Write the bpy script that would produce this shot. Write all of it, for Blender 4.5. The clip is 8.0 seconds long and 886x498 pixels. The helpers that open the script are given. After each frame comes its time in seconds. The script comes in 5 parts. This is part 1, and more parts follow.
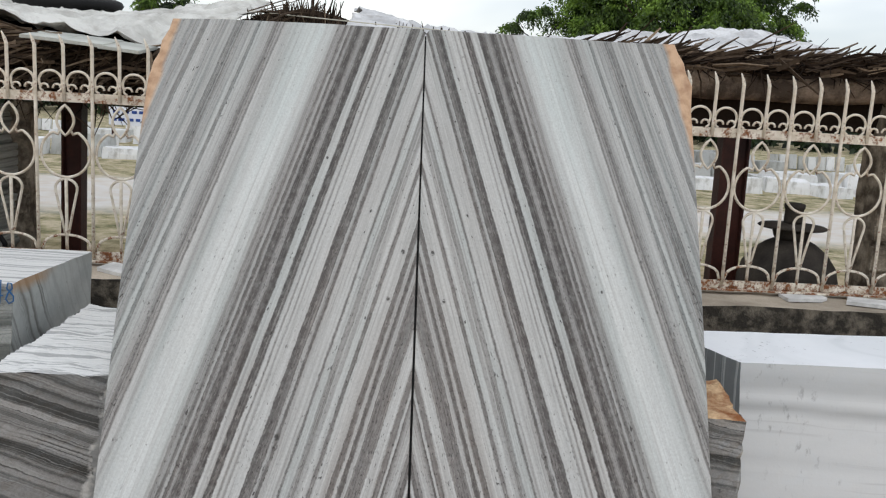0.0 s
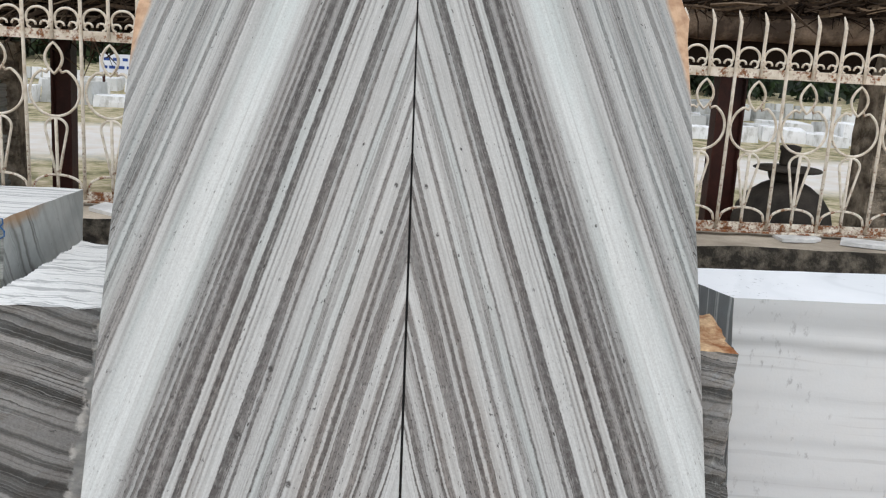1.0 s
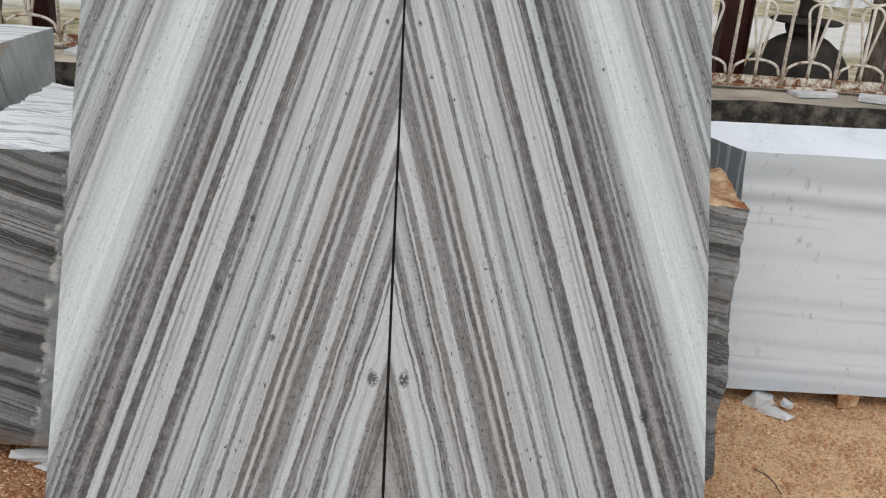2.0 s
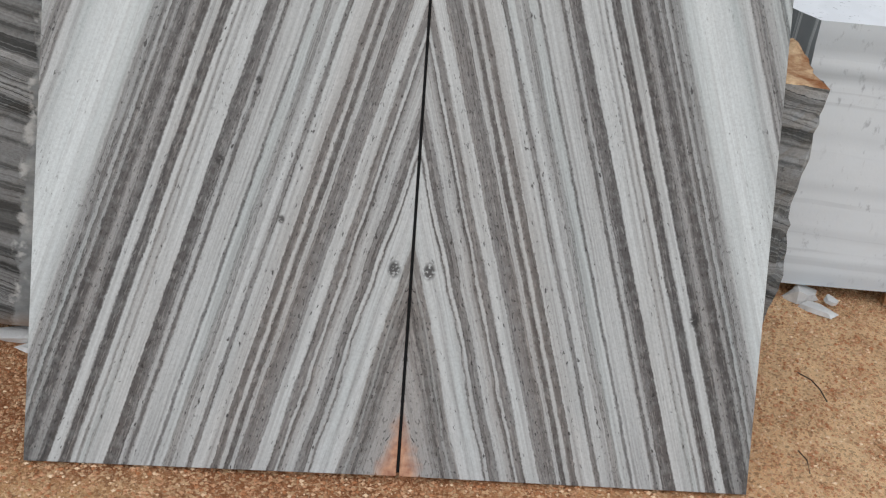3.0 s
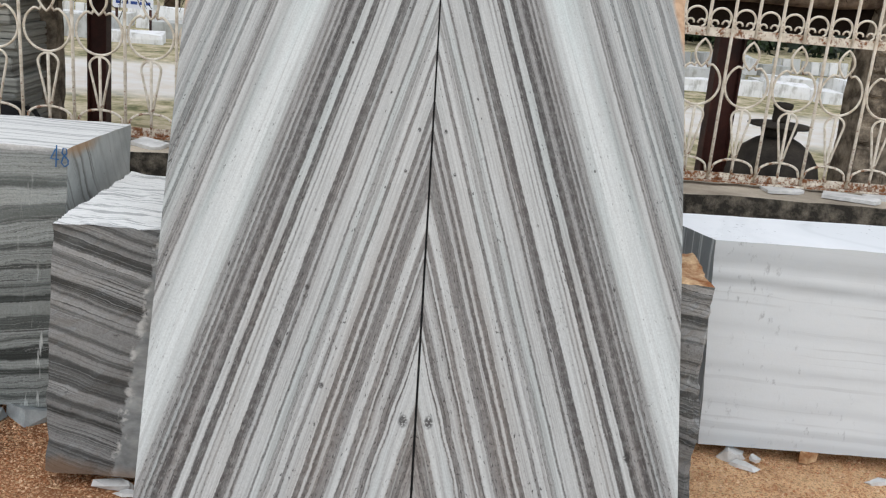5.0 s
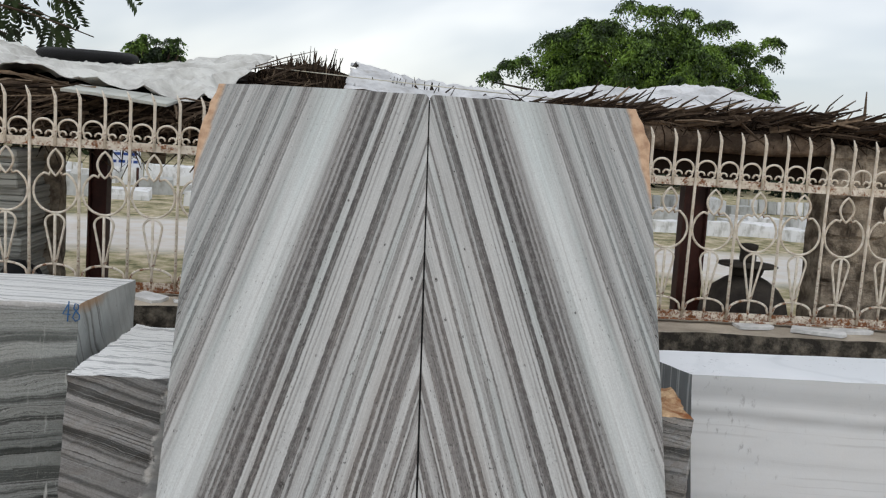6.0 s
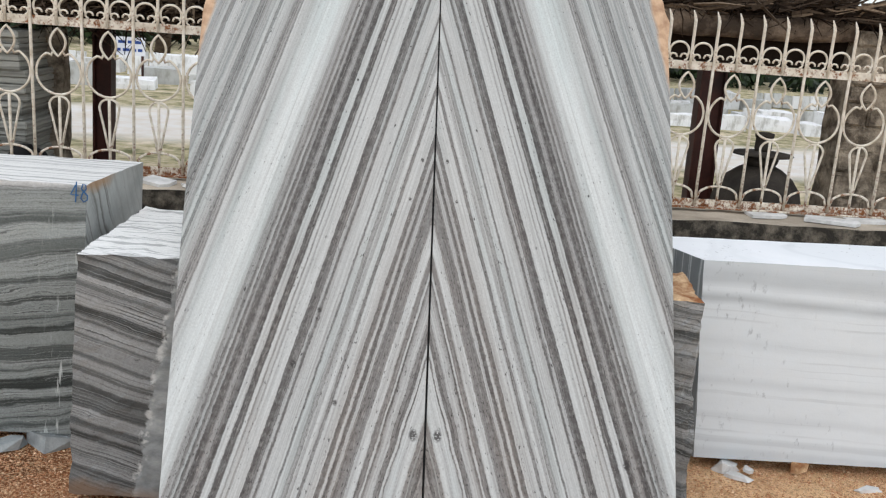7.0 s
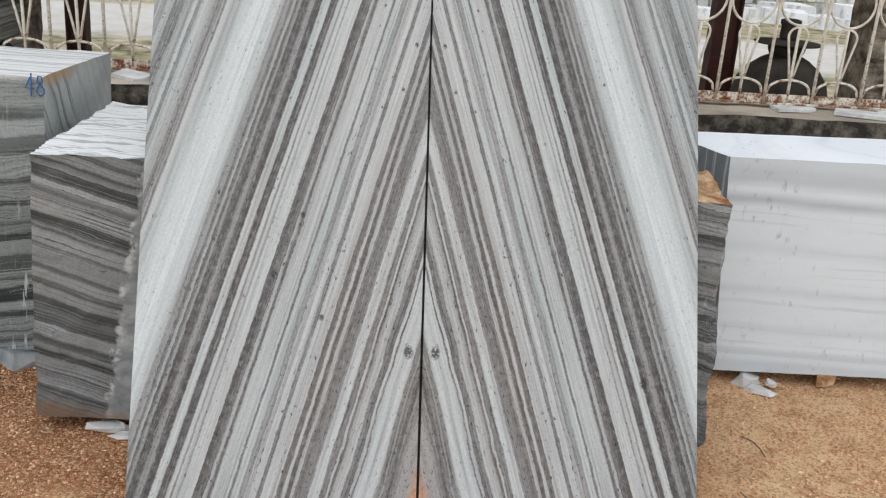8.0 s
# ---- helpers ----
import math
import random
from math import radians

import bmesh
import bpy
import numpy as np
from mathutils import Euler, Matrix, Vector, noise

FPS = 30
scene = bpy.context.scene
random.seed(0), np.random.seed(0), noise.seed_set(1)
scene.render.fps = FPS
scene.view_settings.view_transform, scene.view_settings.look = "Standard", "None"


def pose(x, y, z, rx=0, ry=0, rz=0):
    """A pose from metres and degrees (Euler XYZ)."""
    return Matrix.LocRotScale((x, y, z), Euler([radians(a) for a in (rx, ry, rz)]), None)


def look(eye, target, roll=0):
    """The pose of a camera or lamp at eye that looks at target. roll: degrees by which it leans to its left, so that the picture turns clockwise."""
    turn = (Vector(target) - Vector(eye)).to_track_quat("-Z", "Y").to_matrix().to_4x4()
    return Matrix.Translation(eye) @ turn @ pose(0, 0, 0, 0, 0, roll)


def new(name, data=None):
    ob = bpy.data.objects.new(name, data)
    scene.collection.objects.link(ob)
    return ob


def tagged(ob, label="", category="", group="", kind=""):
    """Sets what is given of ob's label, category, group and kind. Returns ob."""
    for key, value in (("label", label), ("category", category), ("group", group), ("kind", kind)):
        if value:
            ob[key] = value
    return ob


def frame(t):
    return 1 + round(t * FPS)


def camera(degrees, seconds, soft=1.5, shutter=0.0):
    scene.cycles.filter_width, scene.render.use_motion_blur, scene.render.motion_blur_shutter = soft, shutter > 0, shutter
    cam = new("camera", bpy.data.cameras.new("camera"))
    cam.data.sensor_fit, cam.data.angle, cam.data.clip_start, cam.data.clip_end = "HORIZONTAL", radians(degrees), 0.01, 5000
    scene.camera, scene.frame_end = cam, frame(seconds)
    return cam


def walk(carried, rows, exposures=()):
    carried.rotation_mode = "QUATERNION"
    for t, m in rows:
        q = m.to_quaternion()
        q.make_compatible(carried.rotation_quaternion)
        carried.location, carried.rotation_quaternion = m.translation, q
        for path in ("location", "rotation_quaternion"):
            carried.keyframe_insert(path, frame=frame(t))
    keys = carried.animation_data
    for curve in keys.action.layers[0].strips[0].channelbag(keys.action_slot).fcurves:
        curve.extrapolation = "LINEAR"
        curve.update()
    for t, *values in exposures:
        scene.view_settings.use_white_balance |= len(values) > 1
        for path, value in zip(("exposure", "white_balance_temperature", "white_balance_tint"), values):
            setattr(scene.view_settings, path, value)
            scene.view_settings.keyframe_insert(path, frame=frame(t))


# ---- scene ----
cam = camera(51.4, 8.0, soft=1.2)
PATH = [
    (0, (-0.063, 0.2, 1.558), (0.042, 2.167, 1.208), 3.2),
    (0.5, (-0.07, 0.197, 1.519), (0.048, 2.158, 1.144), 3.3),
    (1, (-0.057, 0.202, 1.507), (0.064, 2.147, 1.056), 3.3),
    (1.5, (-0.04, 0.223, 1.472), (0.095, 2.139, 0.913), 3.4),
    (1.7, (-0.022, 0.258, 1.451), (0.111, 2.152, 0.824), 3.6),
    (2.8, (-0.097, 0.569, 1.383), (0.074, 2.311, 0.417), 6.5),
    (3, (-0.106, 0.605, 1.36), (0.071, 2.321, 0.348), 7.0),
    (3.5, (-0.103, 0.621, 1.333), (0.092, 2.265, 0.211), 8.7),
    (4, (-0.063, 0.346, 1.445), (0.099, 2.112, 0.521), 7.5),
    (4.5, (-0.046, 0.093, 1.523), (0.07, 1.962, 0.819), 5.3),
    (5, (-0.117, -0.127, 1.56), (0.007, 1.787, 0.994), 5.1),
    (5.2, (-0.156, -0.196, 1.587), (-0.033, 1.737, 1.087), 5.1),
    (6.3, (-0.165, -0.325, 1.598), (-0.013, 1.656, 1.37), 3.4),
    (6.5, (-0.159, -0.315, 1.581), (-0.028, 1.664, 1.324), 3.5),
    (7, (-0.169, -0.287, 1.549), (-0.027, 1.649, 1.068), 4.1),
    (7.5, (-0.159, -0.193, 1.503), (-0.011, 1.713, 0.914), 4.1),
    (8, (-0.13, -0.005, 1.465), (0.013, 1.869, 0.781), 3.8),
]
EXPOSURES = [(0, -0.26), (0.5, 0.0), (1, -0.02), (1.7, -0.12), (2.8, -0.27), (3, -0.22), (3.5, 0.31), (4, 0.29), (4.5, -0.04), (5.2, -0.06), (6.3, -0.50), (6.5, -0.46), (7, 0.02), (7.5, -0.04), (8, -0.06)]
walk(cam, [(t, look(eye, target, roll)) for t, eye, target, roll in PATH], EXPOSURES)


# ---- light ----
world = bpy.data.worlds.new("overcast_sky")
scene.world = world
world.use_nodes = True
wt = world.node_tree
wt.nodes.clear()
SUN_EL, SUN_AZ = 52.0, 200.0


def wnode(kind, **values):
    n = wt.nodes.new(kind)
    for key, value in values.items():
        n.inputs[key].default_value = value
    return n


sky = wt.nodes.new("ShaderNodeTexSky")
sky.sky_type, sky.sun_disc = "NISHITA", False
sky.sun_elevation, sky.sun_rotation = radians(SUN_EL), radians(SUN_AZ)
sky_bg = wnode("ShaderNodeBackground", Strength=0.05)
wt.links.new(sky.outputs["Color"], sky_bg.inputs["Color"])
coord = wt.nodes.new("ShaderNodeTexCoord")
stretch = wnode("ShaderNodeMapping", Scale=(-1.0, 1.0, 2.6), Location=(0.55, 0.3, 0.2))
wt.links.new(coord.outputs["Generated"], stretch.inputs["Vector"])
clouds = wnode("ShaderNodeTexNoise", Scale=2.1, Detail=4.0, Roughness=0.5, Distortion=0.3)
wt.links.new(stretch.outputs["Vector"], clouds.inputs["Vector"])
cover = wt.nodes.new("ShaderNodeValToRGB")
cover.color_ramp.elements[0].position, cover.color_ramp.elements[0].color = 0.39, (0.57, 0.60, 0.645, 1)
cover.color_ramp.elements[1].position, cover.color_ramp.elements[1].color = 0.62, (1.0, 0.985, 0.955, 1)
wt.links.new(clouds.outputs["Fac"], cover.inputs["Fac"])
cloud_bg = wnode("ShaderNodeBackground", Strength=1.16)
wt.links.new(cover.outputs["Color"], cloud_bg.inputs["Color"])
both = wt.nodes.new("ShaderNodeAddShader")
wt.links.new(sky_bg.outputs[0], both.inputs[0])
wt.links.new(cloud_bg.outputs[0], both.inputs[1])
wout = wt.nodes.new("ShaderNodeOutputWorld")
wt.links.new(both.outputs[0], wout.inputs["Surface"])

sun = new("sun", bpy.data.lights.new("sun", "SUN"))
sun.data.energy, sun.data.angle, sun.data.color = 0.32, radians(25), (1.0, 0.97, 0.93)
az, el = radians(SUN_AZ), radians(SUN_EL)
sun.matrix_world = look((0, 0, 20), (-math.sin(az) * math.cos(el), -math.cos(az) * math.cos(el), 20 - math.sin(el)))


# ---- materials ----
def srgb(r, g, b):
    """Linear colour from 0..255 display values."""
    out = []
    for c in (r, g, b):
        c = c / 255
        out.append(c / 12.92 if c <= 0.04045 else ((c + 0.055) / 1.055) ** 2.4)
    return (*out, 1.0)


class Mat:
    """A node material under construction."""

    def __init__(self, name, rough=0.7, metal=0.0, spec=0.5):
        self.m = bpy.data.materials.new(name)
        self.m.use_nodes = True
        self.t = self.m.node_tree
        self.b = self.t.nodes["Principled BSDF"]
        self.b.inputs["Roughness"].default_value = rough
        self.b.inputs["Metallic"].default_value = metal
        self.b.inputs["Specular IOR Level"].default_value = spec
        self.c = self.t.nodes.new("ShaderNodeTexCoord").outputs["Object"]

    def put(self, value, socket):
        if isinstance(value, bpy.types.NodeSocket):
            self.t.links.new(value, socket)
        else:
            socket.default_value = value

    def math(self, op, a, b=0.0, c=0.0):
        n = self.t.nodes.new("ShaderNodeMath")
        n.operation = op
        for value, socket in zip((a, b, c), n.inputs):
            self.put(value, socket)
        return n.outputs[0]

    def noise(self, scale, detail=3.0, rough=0.5, vector=None, out="Fac", distort=0.0):
        n = self.t.nodes.new("ShaderNodeTexNoise")
        self.put(vector if vector is not None else self.c, n.inputs["Vector"])
        for key, value in (("Scale", scale), ("Detail", detail), ("Roughness", rough), ("Distortion", distort)):
            n.inputs[key].default_value = value
        return n.outputs[out]

    def line_noise(self, w, scale, detail=3.0, rough=0.6):
        n = self.t.nodes.new("ShaderNodeTexNoise")
        n.noise_dimensions = "1D"
        self.put(w, n.inputs["W"])
        for key, value in (("Scale", scale), ("Detail", detail), ("Roughness", rough)):
            n.inputs[key].default_value = value
        return n.outputs["Fac"]

    def cells(self, scale, vector=None, out="Distance"):
        n = self.t.nodes.new("ShaderNodeTexVoronoi")
        self.put(vector if vector is not None else self.c, n.inputs["Vector"])
        n.inputs["Scale"].default_value = scale
        return n.outputs[out]

    def scaled(self, x, y, z, turn=(0, 0, 0)):
        n = self.t.nodes.new("ShaderNodeMapping")
        self.put(self.c, n.inputs["Vector"])
        n.inputs["Scale"].default_value = (x, y, z)
        n.inputs["Rotation"].default_value = [radians(a) for a in turn]
        return n.outputs["Vector"]

    def ramp(self, fac, stops, smooth=False):
        n = self.t.nodes.new("ShaderNodeValToRGB")
        self.put(fac, n.inputs["Fac"])
        e = n.color_ramp.elements
        if smooth:
            n.color_ramp.interpolation = "EASE"
        for i, (pos, col) in enumerate(stops):
            item = e[i] if i < 2 else e.new(pos)
            item.position = pos
            item.color = col if len(col) == 4 else (*col, 1)
        return n.outputs["Color"]

    def mix(self, fac, a, b, kind="MIX"):
        n = self.t.nodes.new("ShaderNodeMix")
        n.data_type, n.blend_type = "RGBA", kind
        self.put(fac, n.inputs[0])
        self.put(a, n.inputs[6])
        self.put(b, n.inputs[7])
        return n.outputs[2]

    def range(self, value, a, b, c=0.0, d=1.0):
        n = self.t.nodes.new("ShaderNodeMapRange")
        for v, s in zip((value, a, b, c, d), n.inputs):
            self.put(v, s)
        return n.outputs[0]

    def xyz(self, vector=None):
        n = self.t.nodes.new("ShaderNodeSeparateXYZ")
        self.put(vector if vector is not None else self.c, n.inputs[0])
        return n.outputs

    def vec(self, x, y, z):
        n = self.t.nodes.new("ShaderNodeCombineXYZ")
        for v, s in zip((x, y, z), n.inputs):
            self.put(v, s)
        return n.outputs[0]

    def random(self):
        return self.t.nodes.new("ShaderNodeObjectInfo").outputs["Random"]

    def island(self):
        return self.t.nodes.new("ShaderNodeNewGeometry").outputs["Random Per Island"]

    def done(self, colour, bump=None, strength=0.3, distance=0.01, rough=None):
        self.put(colour, self.b.inputs["Base Color"])
        if bump is not None:
            n = self.t.nodes.new("ShaderNodeBump")
            n.inputs["Strength"].default_value, n.inputs["Distance"].default_value = strength, distance
            self.put(bump, n.inputs["Height"])
            self.put(n.outputs[0], self.b.inputs["Normal"])
        if rough is not None:
            self.put(rough, self.b.inputs["Roughness"])
        return self.m


# Veins of the slabs, outwards from the seam's foot: (where a vein begins, in centimetres, and its grey)
VEINS_A = [(0, 176), (3.1, 178), (5.8, 172), (7.6, 158), (9.1, 128), (10.4, 150), (11.1, 172), (11.8, 152), (13, 206), (15.3, 190), (15.9, 204), (17.9, 110), (18.3, 198), (19.1, 128)]
VEINS_B = [(20.2, 150), (21.2, 190), (22.8, 178), (24, 125), (24.5, 192), (25.2, 138), (26, 150), (26.8, 206), (29.5, 148), (31.3, 138), (33.1, 186), (34.2, 130), (35.4, 190)]
VEINS_C = [(36.3, 138), (37.8, 190), (39.5, 198), (41.5, 146), (42.6, 198), (44.3, 176), (45.1, 188), (45.6, 168), (47.1, 206), (49, 138), (49.6, 194), (51.7, 190), (53.9, 125), (54.7, 182)]
VEINS_D = [(55.8, 128), (57.2, 112), (58.5, 197), (61.9, 168), (62.3, 196), (63.4, 162), (63.9, 196), (65, 110), (67.1, 208), (69.3, 106), (71.3, 165), (72.6, 140), (73, 106), (74.9, 172)]
VEINS_E = [(75.6, 125), (76.5, 180), (77.3, 138), (78.2, 170), (79.2, 164), (80.0, 190), (80.8, 200), (82.2, 207), (83.6, 215), (87.4, 209), (89.0, 203), (90.6, 197)]
VEINS_F = [(91.8, 192), (95.6, 148), (96.2, 172), (96.8, 143), (98.6, 176), (100.5, 184), (102.4, 138), (103.4, 186), (104.5, 162), (105, 164), (106.7, 140), (108, 131), (109.7, 180)]
VEINS_G = [(111.8, 146), (112.5, 176), (113.8, 150), (114.6, 182), (117.4, 140), (118.9, 176), (119.8, 160), (120.6, 172), (121.7, 150), (122.6, 176), (124.5, 150), (127, 168)]
VEINS = VEINS_A + VEINS_B + VEINS_C + VEINS_D + VEINS_E + VEINS_F + VEINS_G
# Bands of the blocks, upwards, in the same way
STRIPED = [(-53.7, 108), (-49.6, 122), (-44.8, 95), (-43.1, 150), (-40.3, 130), (-37.8, 146), (-33.9, 75), (-31.9, 140), (-30.1, 92), (-28.1, 155), (-24.3, 95), (-22.3, 118), (-19.7, 90), (-16.7, 150)]
STRIPED += [(-13.5, 110), (-11.6, 160), (-8.8, 105), (-7.5, 150), (-2.5, 105), (-1.8, 160), (2.2, 100), (3, 150), (4, 80), (7.1, 165), (10.5, 150), (12.8, 118), (14.7, 172), (16.7, 85), (20.2, 140), (21.6, 102), (23, 152), (25, 98), (26.4, 140), (28.4, 92), (30, 145), (33, 118)]
GREENISH = [(33.8, 146), (37.2, 95), (38.7, 145), (40.2, 100), (40.9, 150), (44.6, 80), (46.8, 160), (50, 65), (54.8, 156), (57.3, 95), (58.3, 150), (60.9, 96), (63.7, 105), (65.8, 152)]
GREENISH += [(70, 75), (72.4, 140), (74.9, 100), (76.2, 145), (80.9, 85), (82.6, 155), (87.3, 102), (89.8, 166), (96.6, 124), (100.1, 130), (102.7, 176), (108.6, 112), (110.4, 130), (112.7, 165), (119.8, 135)]
WHITISH = [(7.7, 188), (13.1, 202), (14.7, 190), (16.3, 208), (23.9, 199), (25.5, 207), (37.4, 198), (39.5, 208), (51.4, 200), (54.6, 206), (67.6, 172), (70.5, 206), (74.3, 181), (80, 192)]


def banded(k, u, steps, paint, soft=0.0016):
    """Colour along u (metres) by steps of (start in centimetres, grey); paint(place, grey) gives the colour."""
    colour = None
    for i in range(0, len(steps), 14):
        some = steps[i:i + 15]
        lo, hi = some[0][0] / 100, (some[-1][0] / 100 if i + 14 < len(steps) else some[-1][0] / 100 + 0.05)
        stops = []
        for n, (start, grey) in enumerate(some):
            a = start / 100
            if n:
                stops.append(((a - soft - lo) / (hi - lo), paint(a, some[n - 1][1])))
            if n < 14:
                stops.append(((a + soft - lo) / (hi - lo) if n else 0.0, paint(a, grey)))
        piece = k.ramp(k.range(u, lo, hi), stops)
        colour = piece if colour is None else k.mix(k.math("GREATER_THAN", u, lo), colour, piece)
    return colour


def slab_paint(place, grey):
    dark = min(max((195 - grey) / 80, 0), 1)
    warm = min(max((0.66 - place) / 0.30, 0), 1)
    cool = min(max((place - 0.93) / 0.08, 0), 1)
    deep = 10 if 0.60 < place < 0.80 else 6
    g = min(grey - (34 + deep) * dark * (1 - 0.72 * cool), 222) + 8 * cool
    g = g if 0.80 < place < 0.95 else min(g, 198)
    if 0.80 < place < 0.95:
        return srgb(g - 4, g + 1, g)
    return srgb(g - 2.0 + (4.0 + 1.0 * warm - 6 * cool) * dark, g + 0.8 - (1.5 - 2 * cool) * dark, g - 0.5 - (1.0 + 0.8 * warm - 3 * cool) * dark)


def vein_marble(name):
    """Honed marble with slanting grey-brown veins, mirrored about the seam."""
    k = Mat(name, rough=0.42, spec=0.35)
    x, y, z = k.xyz()
    s = k.math("ABSOLUTE", x)
    u0 = k.math("ADD", s, k.math("MULTIPLY", z, 0.27))
    v0 = k.math("SUBTRACT", z, k.math("MULTIPLY", s, 0.27))
    mirror = k.vec(s, 0.0, z)

    def at(scale_u, scale_v, detail, rough=0.5, shift=0.0):
        v = k.vec(k.math("MULTIPLY", u0, scale_u), shift, k.math("MULTIPLY", v0, scale_v))
        return k.noise(1.0, detail, rough, v)

    def swing(value, amount):
        return k.math("MULTIPLY", k.math("SUBTRACT", value, 0.5), amount)

    near = k.math("MULTIPLY", k.range(u0, 0.42, 0.20), k.range(z, 0.9, 0.3))
    wave = swing(at(14.0, 5.0, 2.0), k.math("ADD", 0.006, k.math("MULTIPLY", near, 0.020)))
    rag = swing(at(75.0, 26.0, 4.0, 0.7, 3.0), k.range(z, 1.6, 0.5, 0.005, 0.0085))
    crumb = swing(k.noise(170.0, 2.0, 0.6, mirror), k.range(z, 1.6, 0.5, 0.003, 0.0052))
    u = k.math("ADD", k.math("ADD", u0, wave), k.math("ADD", rag, crumb))
    colour = banded(k, u, VEINS, slab_paint)
    inside = k.range(k.xyz(colour)[0], 0.56, 0.24)
    calm = k.range(k.math("ABSOLUTE", k.math("SUBTRACT", u, 0.868)), 0.035, 0.085, 0.55, 1.0)
    soft = at(68.0, 1.1, 4.0, 0.62, 31.0)
    colour = k.mix(k.math("MULTIPLY", k.range(soft, 0.47, 0.66, 0.0, 0.50), calm), colour, srgb(128, 125, 122))
    haze = at(150.0, 2.0, 3.0, 0.6, 37.0)
    colour = k.mix(k.math("MULTIPLY", k.range(haze, 0.52, 0.66, 0.0, 0.32), calm), colour, srgb(120, 116, 113))
    # streaks along the veins: pale and dark ones in the dark veins, faint grey ones between
    lines = k.line_noise(u, 150.0, 3.0, 0.65)
    breaks = k.range(at(30.0, 3.2, 2.0, 0.5, 7.0), 0.38, 0.60)
    colour = k.mix(k.math("MULTIPLY", k.range(lines, 0.52, 0.66), k.math("MULTIPLY", inside, k.math("ADD", 0.12, k.math("MULTIPLY", breaks, 0.30)))), colour, srgb(178, 175, 171))
    colour = k.mix(k.math("MULTIPLY", k.range(lines, 0.46, 0.34), k.math("MULTIPLY", calm, k.math("ADD", k.math("MULTIPLY", breaks, 0.15), k.math("MULTIPLY", inside, 0.46)))), colour, srgb(92, 88, 85))
    streak = at(110.0, 3.5, 3.0, 0.6, 11.0)
    colour = k.mix(k.math("MULTIPLY", k.range(streak, 0.51, 0.64), k.math("MULTIPLY", calm, k.math("ADD", k.range(z, 1.7, 0.5, 0.06, 0.10), k.math("MULTIPLY", inside, 0.30)))), colour, srgb(96, 92, 89))
    fleck = at(170.0, 34.0, 3.0, 0.65, 5.0)
    colour = k.mix(k.math("MULTIPLY", k.range(fleck, 0.54, 0.66), k.math("MULTIPLY", inside, 0.36)), colour, srgb(182, 180, 176))
    beads = at(190.0, 80.0, 2.0, 0.6, 2.0)
    colour = k.mix(k.math("MULTIPLY", k.range(beads, 0.59, 0.66), k.math("MULTIPLY", inside, k.range(z, 1.7, 0.6, 0.35, 0.90))), colour, srgb(44, 40, 38))
    chain = k.math("MULTIPLY", k.range(at(150.0, 55.0, 2.0, 0.6, 15.0), 0.62, 0.68), k.math("MULTIPLY", k.range(at(26.0, 2.0, 2.0, 0.5, 19.0), 0.52, 0.60), k.math("MULTIPLY", calm, k.range(z, 1.5, 0.5, 0.35, 0.95))))
    colour = k.mix(chain, colour, srgb(52, 48, 46))
    thread = k.math("ABSOLUTE", k.math("SUBTRACT", k.line_noise(k.math("ADD", u, 5.3), 46.0, 2.0, 0.55), 0.5))
    snap = k.math("MULTIPLY", k.range(at(34.0, 3.0, 4.0, 0.65, 23.0), 0.46, 0.58), k.math("MULTIPLY", k.math("ADD", 0.16, k.math("MULTIPLY", inside, 0.84)), k.math("MULTIPLY", calm, k.range(z, 1.8, 0.6, 0.35, 0.85))))
    colour = k.mix(k.math("MULTIPLY", k.range(thread, 0.030, 0.010), snap), colour, srgb(68, 63, 60))
    # broad tints: rosy and cool stretches, cloudy patches
    rosy = k.math("MULTIPLY", k.range(at(9.0, 1.1, 2.0, 0.5, 1.0), 0.42, 0.58), k.math("MULTIPLY", k.math("ADD", 0.5, inside), k.range(z, 1.7, 0.5)))
    rosy = k.math("MULTIPLY", rosy, k.range(u0, 0.75, 0.40, 0.5, 1.0))
    colour = k.mix(k.math("MULTIPLY", rosy, 0.26), colour, srgb(242, 220, 204), "MULTIPLY")
    cool = at(14.0, 0.8, 2.0, 0.5, 9.0)
    colour = k.mix(k.range(cool, 0.50, 0.64, 0.0, 0.55), colour, srgb(232, 240, 240), "MULTIPLY")
    mottle = k.noise(42.0, 4.0, 0.65, mirror)
    colour = k.mix(k.math("MULTIPLY", k.range(mottle, 0.46, 0.66, 0.0, 0.22), calm), colour, srgb(164, 166, 164))
    grain = k.noise(160.0, 3.0, 0.7, mirror)
    colour = k.mix(1.0, colour, k.ramp(grain, [(0.30, (0.86, 0.86, 0.86)), (0.50, (0.99, 0.99, 0.99)), (0.68, (1.07, 1.07, 1.07))]), "MULTIPLY")
    pit_zone = k.math("MULTIPLY", k.range(at(30.0, 2.4, 2.0), 0.50, 0.60), calm)
    pit = k.math("MULTIPLY", k.range(at(120.0, 50.0, 2.0), 0.64, 0.69), pit_zone)
    # single open pores: (x, up the slab, size); the first few show on both slabs
    for px, pz, size, twin in ((0.036, 0.425, 0.014, 1), (0.040, 1.295, 0.006, 1), (0.074, 1.160, 0.005, 1), (-0.334, 0.787, 0.007, 0), (-0.270, 0.510, 0.007, 0), (-0.262, 1.565, 0.004, 0), (0.50, 1.205, 0.004, 0), (0.268, 1.43, 0.005, 0), (-0.40, 0.62, 0.009, 0), (0.60, 0.36, 0.011, 0)):
        dx = k.math("SUBTRACT", s if twin else x, px)
        dz = k.math("MULTIPLY", k.math("SUBTRACT", z, pz), 0.75)
